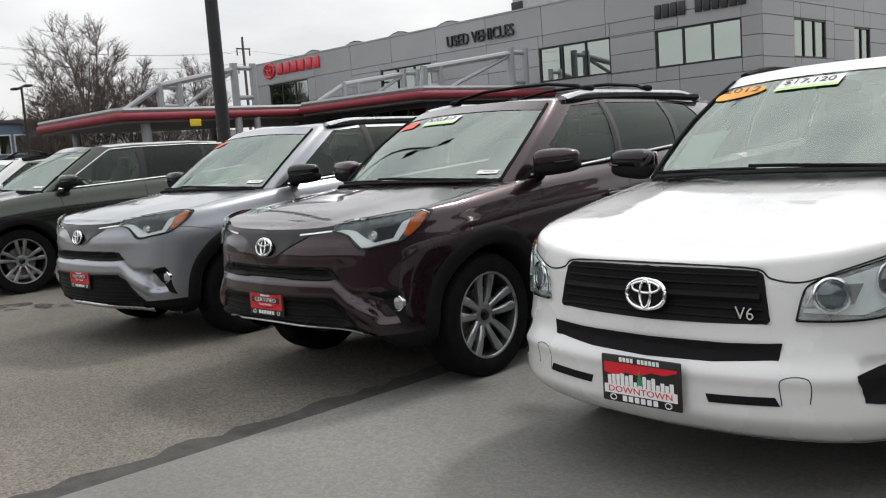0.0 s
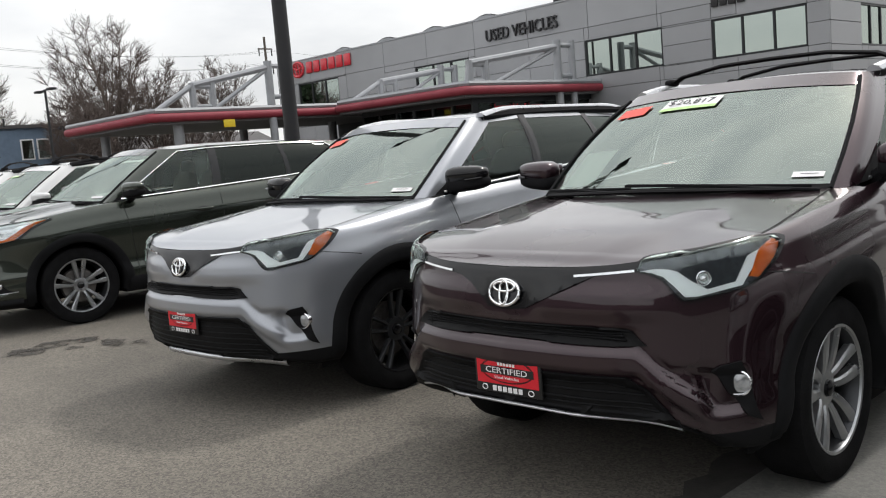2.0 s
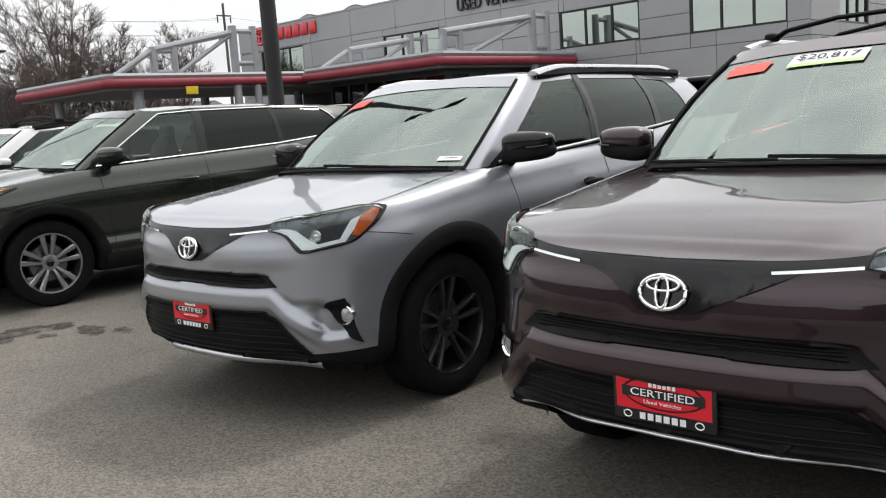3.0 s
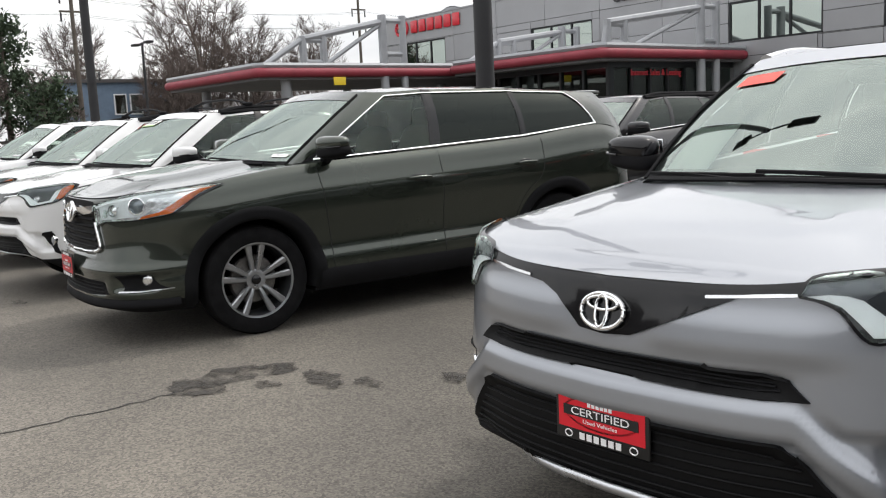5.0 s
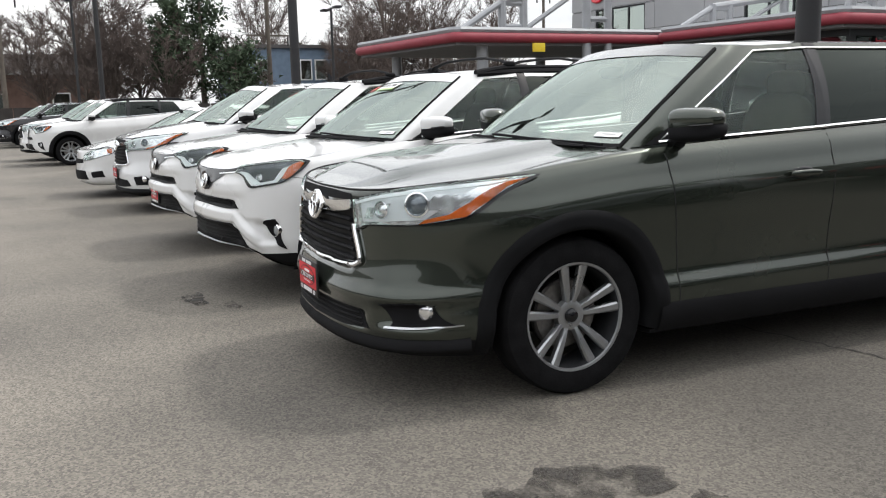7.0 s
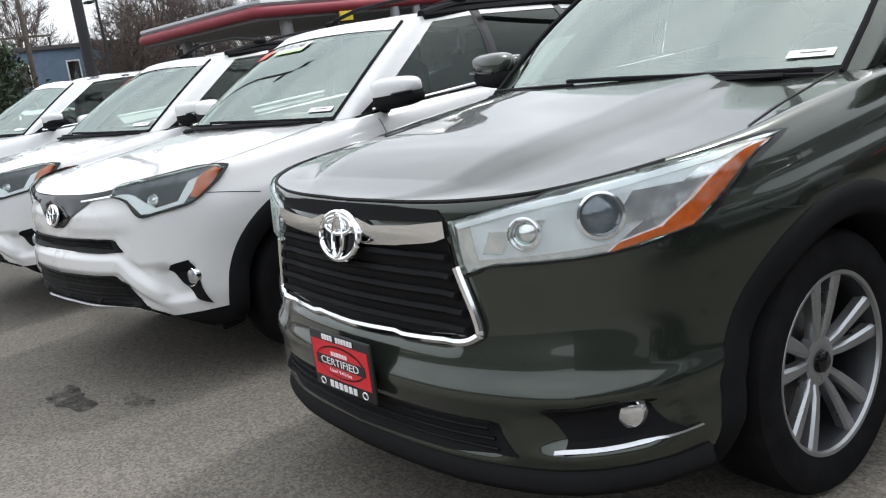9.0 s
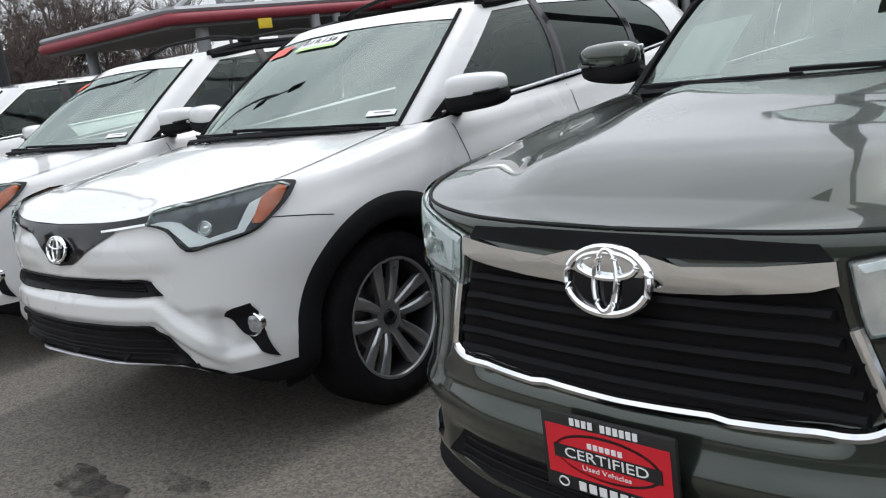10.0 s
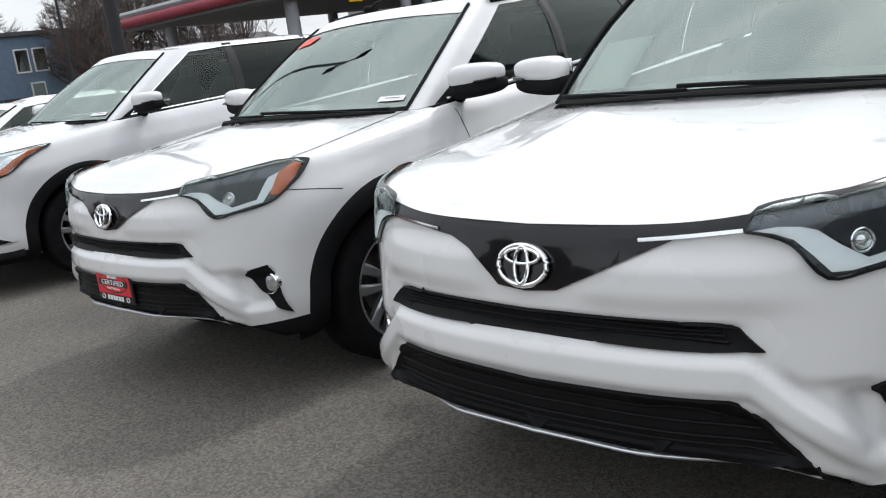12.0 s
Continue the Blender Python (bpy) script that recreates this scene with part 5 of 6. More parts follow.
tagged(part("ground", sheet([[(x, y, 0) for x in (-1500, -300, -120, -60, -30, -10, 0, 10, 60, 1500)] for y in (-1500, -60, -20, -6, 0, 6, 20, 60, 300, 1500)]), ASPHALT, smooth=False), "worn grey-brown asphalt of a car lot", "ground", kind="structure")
tagged(part("pavement", box(-3.74, 16, -30, 16, -0.1, 0.006), CONCRETE, smooth=False), "smooth pale concrete apron beside the asphalt", "pavement", kind="structure")
rnd = random.Random(3)
jr = [[(-3.74 - 0.006 - w * (0.6 + 0.5 * rnd.random()), y, 0.004) if k == 0 else (-3.74 + 0.0, y, 0.004) for k, w in ((0, 0.2), (1, 0))] for y in np.arange(-6, 14, 0.12)]
tagged(part("joint", sheet(jr), JOINT, smooth=False), "dark ragged tar joint along the concrete edge", "road joint", kind="structure")


def stain(x, y, rx, ry, seed):
    zz = 0.005 + 0.0015 * (seed % 6)
    r = random.Random(seed)
    ph = [r.uniform(0, 6.28) for _ in range(4)]
    pts = [(x, y, zz)]
    for k in range(48):
        t = 2 * math.pi * k / 48
        f = 1 + 0.22 * math.sin(2 * t + ph[0]) + 0.16 * math.sin(3 * t + ph[1]) + 0.10 * math.sin(7 * t + ph[2]) + 0.06 * math.sin(13 * t + ph[3])
        pts.append((x + rx * f * math.cos(t), y + ry * f * math.sin(t), zz))
    ob = part("oil_stain", (pts, [(0, k, k % 48 + 1) for k in range(1, 49)]), STAIN, smooth=False)
    tagged(ob, "dark damp oil stain on the asphalt", "stain", "oil stains", "structure")


for i, (sx, sy, ax, ay) in enumerate([(-9.93, 3.12, 0.20, 0.26), (-9.86, 2.80, 0.17, 0.14), (-9.55, 3.42, 0.13, 0.07), (-9.38, 3.36, 0.10, 0.09), (-9.22, 3.52, 0.08, 0.07), (-8.93, 3.9, 0.10, 0.06), (-9.62, 3.12, 0.09, 0.06), (-14.0, 2.62, 0.20, 0.09), (-13.62, 2.80, 0.10, 0.06)]):
    stain(sx, sy, ax, ay, i)


def crack(pts, seed):
    r = random.Random(seed)
    P = [(p.x + r.uniform(-0.02, 0.02), p.y + r.uniform(-0.02, 0.02)) for p in spline([(*q, 0) for q in pts], 14)]
    rows = []
    for i, p in enumerate(P):
        a, b = P[max(0, i - 1)], P[min(len(P) - 1, i + 1)]
        d = Vector((b[0] - a[0], b[1] - a[1])).normalized() * (0.004 + 0.006 * r.random())
        rows.append([(p[0] - d.y, p[1] + d.x, 0.003), (p[0] + d.y, p[1] - d.x, 0.003)])
    tagged(part("crack", sheet(rows), CRACK, smooth=False), "thin ragged crack in the asphalt", "crack", "asphalt cracks", "structure")


crack([(-9.9, 0.2), (-9.87, 1.54), (-9.86, 2.61), (-9.95, 2.9)], 1)
crack([(-11.6, 5.25), (-10.86, 5.34), (-9.96, 5.49), (-8.6, 5.9)], 2)
crack([(-21.46, 0.5), (-21.3, 1.65), (-21.07, 3.01), (-20.9, 5.0)], 3)

# ---- the dealership ----
PANEL = surface("grey_cladding_panel", (0.30, 0.305, 0.315), 0.42, 0.25, 0.07, 0.6, island=0.05, rvary=0.06)
CORE = surface("wall_core", (0.05, 0.05, 0.052), 0.9)
SLAB = surface("roof_membrane", (0.38, 0.38, 0.39), 0.9)
STEEL = surface("grey_steel", (0.30, 0.31, 0.325), 0.45, 0.2, 0.08, 3)
FASCIA = surface("red_fascia", (0.24, 0.030, 0.045), 0.6, 0, 0.15, 2)
MULLION = surface("dark_mullion", (0.018, 0.020, 0.022), 0.4, 0.3)
PANE = clear("window_pane", (0.10, 0.13, 0.14), 0.0, 5.0)
SHOPGLASS = clear("shop_glass", (0.35, 0.40, 0.40), 0.0, 1.7)
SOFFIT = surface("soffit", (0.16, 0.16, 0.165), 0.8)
BLACKLETTER = surface("black_letter", (0.02, 0.02, 0.022), 0.4)
REDLETTER = surface("red_letter", (0.55, 0.015, 0.03), 0.35, coat=0.4)
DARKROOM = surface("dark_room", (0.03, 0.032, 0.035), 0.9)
POSTER = surface("poster", (0.62, 0.55, 0.38), 0.6, 0, 0.5, 3, second=(0.5, 0.25, 0.12))

FX0, FX1, FY, FZ = -49.6, -15.4, 32.3, 7.35
FRONT_OPEN = [(-25.92, -22.05, 3.97, 5.50), (-19.87, -16.14, 3.93, 5.43), (-36.9, -32.95, 4.3, 5.72), (-47.5, -43.5, 4.55, 6.0)]
SIDE_OPEN = [(35.0, 38.05, 3.90, 5.45), (41.1, 42.95, 3.85, 5.35), (46.0, 48.5, 3.8, 5.3)]


def cells(u0, u1, z0, z1, opens, us, zs):
    """Rectangles that fill a wall between the cuts, less the openings."""
    us = sorted({u0, u1, *[u for u in us if u0 < u < u1], *[o[0] for o in opens], *[o[1] for o in opens]})
    zs = sorted({z0, z1, *[z for z in zs if z0 < z < z1], *[o[2] for o in opens], *[o[3] for o in opens]})
    for a, b in zip(us, us[1:]):
        for c, d in zip(zs, zs[1:]):
            if not any(o[0] <= (a + b) / 2 <= o[1] and o[2] <= (c + d) / 2 <= o[3] for o in opens):
                yield a, b, c, d


building = new("dealership_building")
building.matrix_world = pose((FX0 + FX1) / 2, FY, 0)
tagged(building, "two-storey dealership with grey metal cladding panels and dark windows", "building")
off = Matrix.Translation((-(FX0 + FX1) / 2, -FY, 0))
bpart = lambda name, g, m, parent=building, label="", smooth=False: part(name, moved(g, off), m, parent, label, smooth)
front = bpart("wall", weld(merge([box(a, b, FY, FY + 0.3, c, d) for a, b, c, d in cells(FX0, FX1, 0, FZ, FRONT_OPEN, [], [])])), CORE, label="front wall core")
side_w = bpart("wall", weld(merge([box(FX1 - 0.3, FX1, a, b, c, d) for a, b, c, d in cells(FY + 0.3, 62, 0, FZ, SIDE_OPEN, [], [])])), CORE, label="side wall core")
left_w = bpart("wall", box(FX0, FX0 + 0.3, FY + 0.3, 62, 0, FZ), PANEL, label="grey end wall")
bpart("wall", box(FX0 + 0.3, FX1 - 0.3, 61.7, 62, 0, FZ), PANEL, label="grey rear wall")
bpart("roof", box(FX0 + 0.3, FX1 - 0.3, FY + 0.3, 61.7, FZ - 0.5, FZ - 0.3), SLAB)
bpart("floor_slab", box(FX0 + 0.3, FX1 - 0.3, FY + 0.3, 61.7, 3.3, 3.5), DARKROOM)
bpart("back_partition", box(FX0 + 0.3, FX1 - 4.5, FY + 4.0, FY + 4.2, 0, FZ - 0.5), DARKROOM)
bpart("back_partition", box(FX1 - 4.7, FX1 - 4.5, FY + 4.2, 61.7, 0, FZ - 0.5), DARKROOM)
bpart("coping", box(FX0 - 0.05, FX1 + 0.08, FY - 0.09, FY + 0.35, FZ, FZ + 0.07), STEEL)
bpart("coping", box(FX1 - 0.35, FX1 + 0.09, FY + 0.36, 62, FZ, FZ + 0.07), STEEL)


def window_unit(axis, o, panes):
    a, b, c, d = o
    fr = 0.07
    def bx(u0, u1, z0, z1, d0, d1):
        return box(u0, u1, FY + d0, FY + d1, z0, z1) if axis == "front" else box(FX1 - d1, FX1 - d0, u0, u1, z0, z1)
    w = bpart("window", merge([bx(a, b, c, c + fr, -0.03, 0.12), bx(a, b, d - fr, d, -0.03, 0.12), bx(a, a + fr, c + fr, d - fr, -0.03, 0.12), bx(b - fr, b, c + fr, d - fr, -0.03, 0.12)]), MULLION, label="dark framed window")
    for k in range(panes):
        u0, u1 = a + (b - a) * k / panes, a + (b - a) * (k + 1) / panes
        bpart("pane", bx(u0 + 0.05, u1 - 0.05, c + fr, d - fr, 0.03, 0.045), PANE, w, "dark reflecting pane")
        if k:
            bpart("mullion", bx(u0 - 0.04, u0 + 0.04, c + fr, d - fr, -0.02, 0.10), MULLION, w)


for o, k in zip(FRONT_OPEN, (3, 3, 3, 3)):
    window_unit("front", o, k)
for o, k in zip(SIDE_OPEN, (3, 2, 2)):
    window_unit("side", o, k)

hv = new("rooftop_unit")
hv.matrix_world = pose(-27.8, 35.0, FZ - 0.3)
tagged(hv, "pale metal air handling unit on the roof", "roof unit")
part("case", box(-1.15, 1.4, -0.8, 0.8, 0, 1.25, 0.03), SLAB, hv)
part("intake", box(-1.19, -0.5, -0.86, -0.3, 0.35, 1.1, 0.02), MULLION, hv, "dark intake hood")
for i, hx in enumerate((-44.2, -40.2, -36.4, -32.6)):
    sk = part("roof_monitor", sheet([[(hx + 1.6 * u, FY + 1.0 + 1.6 * w, FZ - 0.05 + (0.50 - 0.1 * w) * (1 - abs(u) ** 1.6)) for u in np.linspace(-1, 1, 9)] for w in (0, 0.5, 1, 2)]), SLAB)
    tagged(sk, "low curved roof skylight hood", "skylight", "roof skylights")
    part("louvre", ([(hx + 0.7 * u, FY + 0.96, FZ - 0.05 + z) for u, z in ((-1, 0.30), (1, 0.30), (0.5, 0.42), (-0.5, 0.42))], [(0, 1, 2, 3)]), STEEL, sk)

# signs on the facade
sg = part("sign", moved(lettering("USED VEHICLES", 0.78, 0.05, 4.35), Matrix.Translation((-29.45, FY - 0.13, 6.52)) @ pose(0, 0, 0, 0, -0.5)), BLACKLETTER, smooth=False)
tagged(sg, "black raised letters USED VEHICLES on the facade", "sign")
nb = new("dealer_name_sign")
nb.matrix_world = pose(-17.85, FY - 0.12, 6.15)
tagged(nb, "row of black raised block marks on the facade", "sign")
for k in range(11):
    if k != 4:
        part("letter_block", box(-1.95 + 0.36 * k, -1.95 + 0.36 * k + 0.28, -0.04, 0.04, -0.27, 0.27, 0.02), BLACKLETTER, nb)
mk = new("maker_sign")
mk.matrix_world = pose(-45.0, FY - 0.12, 6.85)
tagged(mk, "red raised oval badge and red block marks on the facade", "sign")
part("badge", tube([(-2.3 + 0.55 * math.cos(t), 0, 0.42 * math.sin(t)) for t in (2 * math.pi * k / 28 for k in range(28))], 0.085, 6, closed=True), REDLETTER, mk)
part("badge_inner", tube([(-2.3 + 0.17 * math.cos(t), 0, 0.40 * math.sin(t)) for t in (2 * math.pi * k / 24 for k in range(24))], 0.06, 6, closed=True), REDLETTER, mk)
part("badge_inner", tube([(-2.3 + 0.42 * math.cos(t), 0, 0.16 + 0.16 * math.sin(t)) for t in (2 * math.pi * k / 24 for k in range(24))], 0.06, 6, closed=True), REDLETTER, mk)
for k in range(6):
    part("letter_block", box(-1.43 + 0.74 * k, -1.43 + 0.74 * k + 0.58, -0.05, 0.05, -0.34, 0.34, 0.06), REDLETTER, mk)


# ---- canopies with rounded red edges and steel trusses ----
def canopy(name, x0, x1, y0, y1, z, label):
    root = new(name)
    root.matrix_world = pose(x0, y0, 0)
    tagged(root, label, "canopy")
    w, d = x1 - x0, y1 - y0
    part("deck", box(0.15, w - 0.15, 0.15, d, z - 0.1, z + 0.22), SLAB, root, smooth=False)
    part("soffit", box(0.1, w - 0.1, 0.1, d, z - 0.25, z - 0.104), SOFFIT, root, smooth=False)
    part("fascia", tube([(0, d, z), (0, 0.35, z), (0.03, 0.12, z), (0.12, 0.03, z), (0.35, 0, z), (w - 0.35, 0, z), (w - 0.12, 0.03, z), (w - 0.03, 0.12, z), (w, 0.35, z), (w, d, z)], 0.17, 12), FASCIA, root, "rounded dark red fascia")
    part("gutter", tube([(0, d, z + 0.25), (0, 0.2, z + 0.25), (0.2, 0, z + 0.25), (w - 0.2, 0, z + 0.25), (w, 0.2, z + 0.25), (w, d, z + 0.25)], 0.10, 6), STEEL, root, "grey roof edge")
    return root


def truss(x, y_col, y_post, y_tip, z_col, z_post, z_roof):
    root = new("steel_truss")
    root.matrix_world = pose(x, y_col, 0)
    tagged(root, "grey steel tube truss that carries the canopy", "truss", "canopy trusses")
    dy, dp, dt = 0.95, y_post - y_col, y_tip - y_col
    for u in (0, dy):
        part("column", tube([(0, u, 0), (0, u, z_col + 0.15)], 0.17 if u == 0 else 0.15, 10), STEEL, root)
    for zz in (z_col - 0.05, z_col - 1.3):
        part("tie", tube([(0, 0, zz), (0, dy, zz)], 0.10, 8), STEEL, root)
    part("chord", tube([(0, 0, z_col - 0.1), (0, dp, z_post)], 0.13, 8), STEEL, root)
    part("chord", tube([(0, dp, z_post), (0, dt, z_roof + 0.1)], 0.11, 8), STEEL, root)
    part("brace", tube([(0, -0.1, z_col - 0.2), (0, dp * 0.72, z_roof + 0.2)], 0.085, 8), STEEL, root)
    for u in (dp, dp + 0.85):
        part("post", tube([(0, u, z_roof + 0.1), (0, u, z_post + 0.1)], 0.14, 8), STEEL, root)
    part("tie", tube([(0, dp, z_post - 0.05), (0, dp + 0.85, z_post - 0.05)], 0.09, 8), STEEL, root)
    part("tie", tube([(0, dp, z_roof + 0.25), (0, dp + 0.85, z_roof + 0.25)], 0.08, 8), STEEL, root)


canopy("entrance_canopy", -33.0, -25.2, 23.9, FY - 0.1, 3.45, "flat entrance canopy with a rounded dark red edge")
canopy("service_canopy", -41.5, -33.4, 15.6, FY - 0.1, 3.42, "flat service canopy with a rounded dark red edge")
truss(-25.35, 29.6, 22.0 + 2.4, 21.5 + 2.7, 5.25, 4.45, 3.55)
truss(-33.5, 21.0, 17.5, 15.9, 5.4, 4.6, 3.55)
truss(-33.0, 30.3, 26.5, 24.6, 5.2, 4.6, 3.55)
# storefront under the entrance canopy
shop = new("storefront")
shop.matrix_world = pose(-32.4, 24.8, 0)
tagged(shop, "glazed entrance storefront with dark mullions and posters", "storefront")
part("sill_wall", merge([box(0, 6.7, 0, 0.2, 0, 0.35), box(6.5, 6.7, 0.2, 7.4, 0, 0.35)]), MULLION, shop, smooth=False)
part("head", merge([box(0, 6.7, 0, 0.2, 3.0, 3.2), box(6.5, 6.7, 0.2, 7.4, 3.0, 3.2)]), MULLION, shop, smooth=False)
for k in range(7):
    part("mullion", box(k * 1.1, k * 1.1 + 0.1, 0, 0.2, 0.35, 3.0), MULLION, shop, smooth=False)
    if k < 6:
        part("pane", box(k * 1.1 + 0.1, k * 1.1 + 1.1, 0.08, 0.10, 0.35, 3.0), SHOPGLASS, shop, "shop glass", smooth=False)
for k in range(7):
    part("mullion", box(6.5, 6.7, 0.2 + k * 1.02, 0.3 + k * 1.02, 0.35, 3.0), MULLION, shop, smooth=False)
    part("pane", box(6.59, 6.61, 0.3 + k * 1.02, 1.22 + k * 1.02, 0.35, 3.0), SHOPGLASS, shop, "shop glass", smooth=False)
    if k in (0, 1, 2, 3, 4):
        part("blind", box(6.50, 6.53, 0.3 + k * 1.02, 1.22 + k * 1.02, 0.5, 2.95), SLAB, shop, "pale window blind", smooth=False)
for k in (2, 3, 4):
    part("poster", box(k * 1.1 + 0.2, k * 1.1 + 1.0, 0.12, 0.14, 1.6, 2.8), POSTER, shop, "coloured window poster", smooth=False)
part("sign_words", moved(lettering("Internet Sales & Leasing", 0.30, 0.01), Matrix.Translation((6.66 + 0.06, 2.6, 2.82)) @ pose(0, 0, 0, 0, 0, 90)), REDLETTER, shop, "red words Internet Sales & Leasing", smooth=False)

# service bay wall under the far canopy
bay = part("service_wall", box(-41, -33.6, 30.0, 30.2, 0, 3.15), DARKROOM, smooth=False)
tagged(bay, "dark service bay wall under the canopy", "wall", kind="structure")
for cx, cy in ((-40.8, 17.0), (-40.8, 24.0), (-34.0, 17.0), (-37.5, 27.0)):
    tagged(part("canopy_column", tube([(cx, cy, 0), (cx, cy, 3.2)], 0.2, 12), STEEL), "grey canopy column", "column", "canopy columns")
tagged(part("clearance_sign", box(-33.36, -33.30, 18.6, 19.1, 2.95, 3.25, 0.01), surface("yellow_sign", (0.75, 0.55, 0.03), 0.5)), "small yellow clearance sign on the canopy edge", "sign")

# ---- cars in the row ----
car("suv", OLD, -1.745, 2.66, "white", "older white SUV with a black grille and V6 badge", "old", wheels="split", plate_kind="downtown", tags=("label", "year", "$17,120"), dark_mirror=True, turn=-0.8)
car("suv", SUV, -4.30, 2.755, "maroon", "dark maroon SUV with roof crossbars and a red dealer plate", "suv", crossbars=True, tags=("label", "red", "$20,817"), turn=1.2, moulding=True)
car("suv", dict(SUV, chin=0.345, chin_bar=2.4, lift=0.065), -6.86, 2.745, "silver", "silver SUV with black wheels, black mirrors and grey cladding", "suv", wheels="slim", rim=DARKALLOY, tags=("label", "red"), dark_mirror=True, turn=2.4)
car("suv", BIG, -11.75, 2.755, "green", "large dark grey-green SUV with a chrome grille surround and beige seats", "big", wheels="split", seats=BEIGE, tags=("label",), turn=-4.2)
car("suv", SUV, -14.22, 2.775, "white", "white SUV with roof crossbars, without a front plate", "suv", crossbars=True, plate_kind=None, tags=("label", "red", "$19,156"), turn=1.6)
car("suv", SUV, -16.69, 2.86, "white", "white SUV with black roof rails and a red dealer plate", "suv", crossbars=True, tags=("label", "red"), turn=1.2)
car("suv", BIG, -20.5, 3.05, "pearl", "large white SUV with chrome window trim", "big", fine=False, wheels="split", tags=("label",), turn=0.3)
car("sedan", SEDAN, -23.2, 2.8, "white", "white hatchback with clear headlamps", "sedan", fine=False, wheels="split", plate_kind=None)
for i, (cx, cy, S_, look_, coat, lab, tn) in enumerate([
        (-32.9, 2.65, SUV, "suv", "white", "white SUV with dark windows further along the lot", 0), (-35.6, 2.6, BIG, "big", "white", "white SUV with roof bars further along the lot", 0),
        (-46.5, 2.3, BIG, "big", "black", "black large SUV with bright wheels", 0), (-49.2, 2.3, SUV, "suv", "pale", "pale silver SUV at the end of the lot", 0), (-52.0, 2.3, SEDAN, "sedan", "white", "white car at the end of the lot", 0)]):
    car("suv" if look_ != "sedan" else "sedan", S_, cx, cy, coat, lab, look_, fine=False, wheels="split", plate_kind=None, turn=tn)
# second row, tails towards the first
for cx, cy, S_, look_, coat, lab in [(-4.2, 13.2, SEDAN, "sedan", "blue", "dark blue sedan in the second row"), (-10.25, 13.6, SUV, "suv", "pearl", "white SUV with dark rear window in the second row"),
                                      (-16.2, 13.4, SEDAN, "sedan", "white", "white sedan in the second row"), (-7.4, 13.6, BIG, "big", "black", "black SUV with roof rails in the second row")]:
    car("suv" if look_ != "sedan" else "sedan", S_, cx, cy, coat, lab, look_, fine=False, wheels="split", plate_kind=None, turn=180)

car("suv", SUV, -13.6, 8.6, "grey", "dark grey SUV with a red dealer plate in the second row", "suv", fine=False, wheels="split")

# ---- poles, wires, trees, far buildings ----
CLUTTER = surface("dark_fence", (0.035, 0.03, 0.028), 0.9, 0, 0.4, 2)
POLE = surface("dark_pole", (0.020, 0.020, 0.022), 0.6, 0.2, 0.2, 3)
WOOD = surface("weathered_wood", (0.10, 0.085, 0.07), 0.9, 0, 0.3, 3)
BARK = surface("bark", (0.13, 0.105, 0.09), 0.95, 0, 0.3, 3)
TWIG = surface("twigs", (0.105, 0.083, 0.074), 0.95, 0, 0.3, 2)
NEEDLE = surface("evergreen", (0.035, 0.055, 0.028), 0.9, 0, 0.5, 1.5)
BRICK = surface("dull_brick", (0.17, 0.11, 0.09), 0.9, 0, 0.25, 2)
BLUEWALL = surface("blue_siding", (0.16, 0.22, 0.30), 0.8, 0, 0.12, 2)
ROOFING = surface("dark_roofing", (0.09, 0.085, 0.085), 0.9, 0, 0.2, 2)


def light_pole(x, y, h, r, head=True):
    root = new("street_lamp")
    root.matrix_world = pose(x, y, 0)
    tagged(root, "dark square-headed car lot lamp post", "lamp post", "lot lamp posts")
    part("base", tube([(0, 0, 0), (0, 0, 0.7)], r * 2.4, 14), CONCRETE, root, "round concrete footing")
    part("pole", tube([(0, 0, 0.7), (0, 0, h)], [r, r * 0.85], 14), POLE, root)
    if head:
        part("arm", tube([(-0.9, 0, h - 0.06), (0.9, 0, h - 0.06)], 0.05, 8), POLE, root)
        for s_ in (-1, 1):
            part("lamp_head", box(s_ * 1.1 - 0.35, s_ * 1.1 + 0.35, -0.22, 0.22, h - 0.14, h, 0.03), POLE, root)


light_pole(-13.0, 7.85, 9.5, 0.11)
light_pole(-25.3, 7.37, 9.5, 0.10)
light_pole(-44.8, 6.15, 10.5, 0.10)
light_pole(-62.2, 22.6, 7.4, 0.09)
light_pole(-65.8, 7.56, 8.0, 0.09)


def utility_pole(x, y, h, arms):
    root = new("utility_pole")
    root.matrix_world = pose(x, y, 0)
    tagged(root, "weathered wooden utility pole", "utility pole", "utility poles")
    part("pole", tube([(0, 0, 0), (0, 0, h)], [0.2, 0.13], 10), WOOD, root)
    for z, w in arms:
        part("crossarm", box(-0.06, 0.06, -w, w, z - 0.07, z + 0.07), WOOD, root, smooth=False)
        for s_ in (-0.9, 0.9):
            part("insulator", tube([(0, s_ * w, z - 0.1), (0, s_ * w, z - 0.75)], 0.07, 6), POLE, root)


utility_pole(-75, 22.4, 13.6, [(12.2, 0.9), (10.9, 0.9), (6.6, 1.7)])
utility_pole(-87, 56.0, 15.2, [(13.9, 0.9), (11.9, 0.9)])
utility_pole(-75, 3.9, 10.4, [(10.0, 1.6), (9.0, 1.3)])


def wire(a, b, sag, r=0.011):
    a, b = Vector(a), Vector(b)
    tagged(part("cable", tube([a.lerp(b, k / 16) - Vector((0, 0, sag * 4 * (k / 16) * (1 - k / 16))) for k in range(17)], r, 4), POLE), "thin overhead cable between utility poles", "cable", "overhead cables")


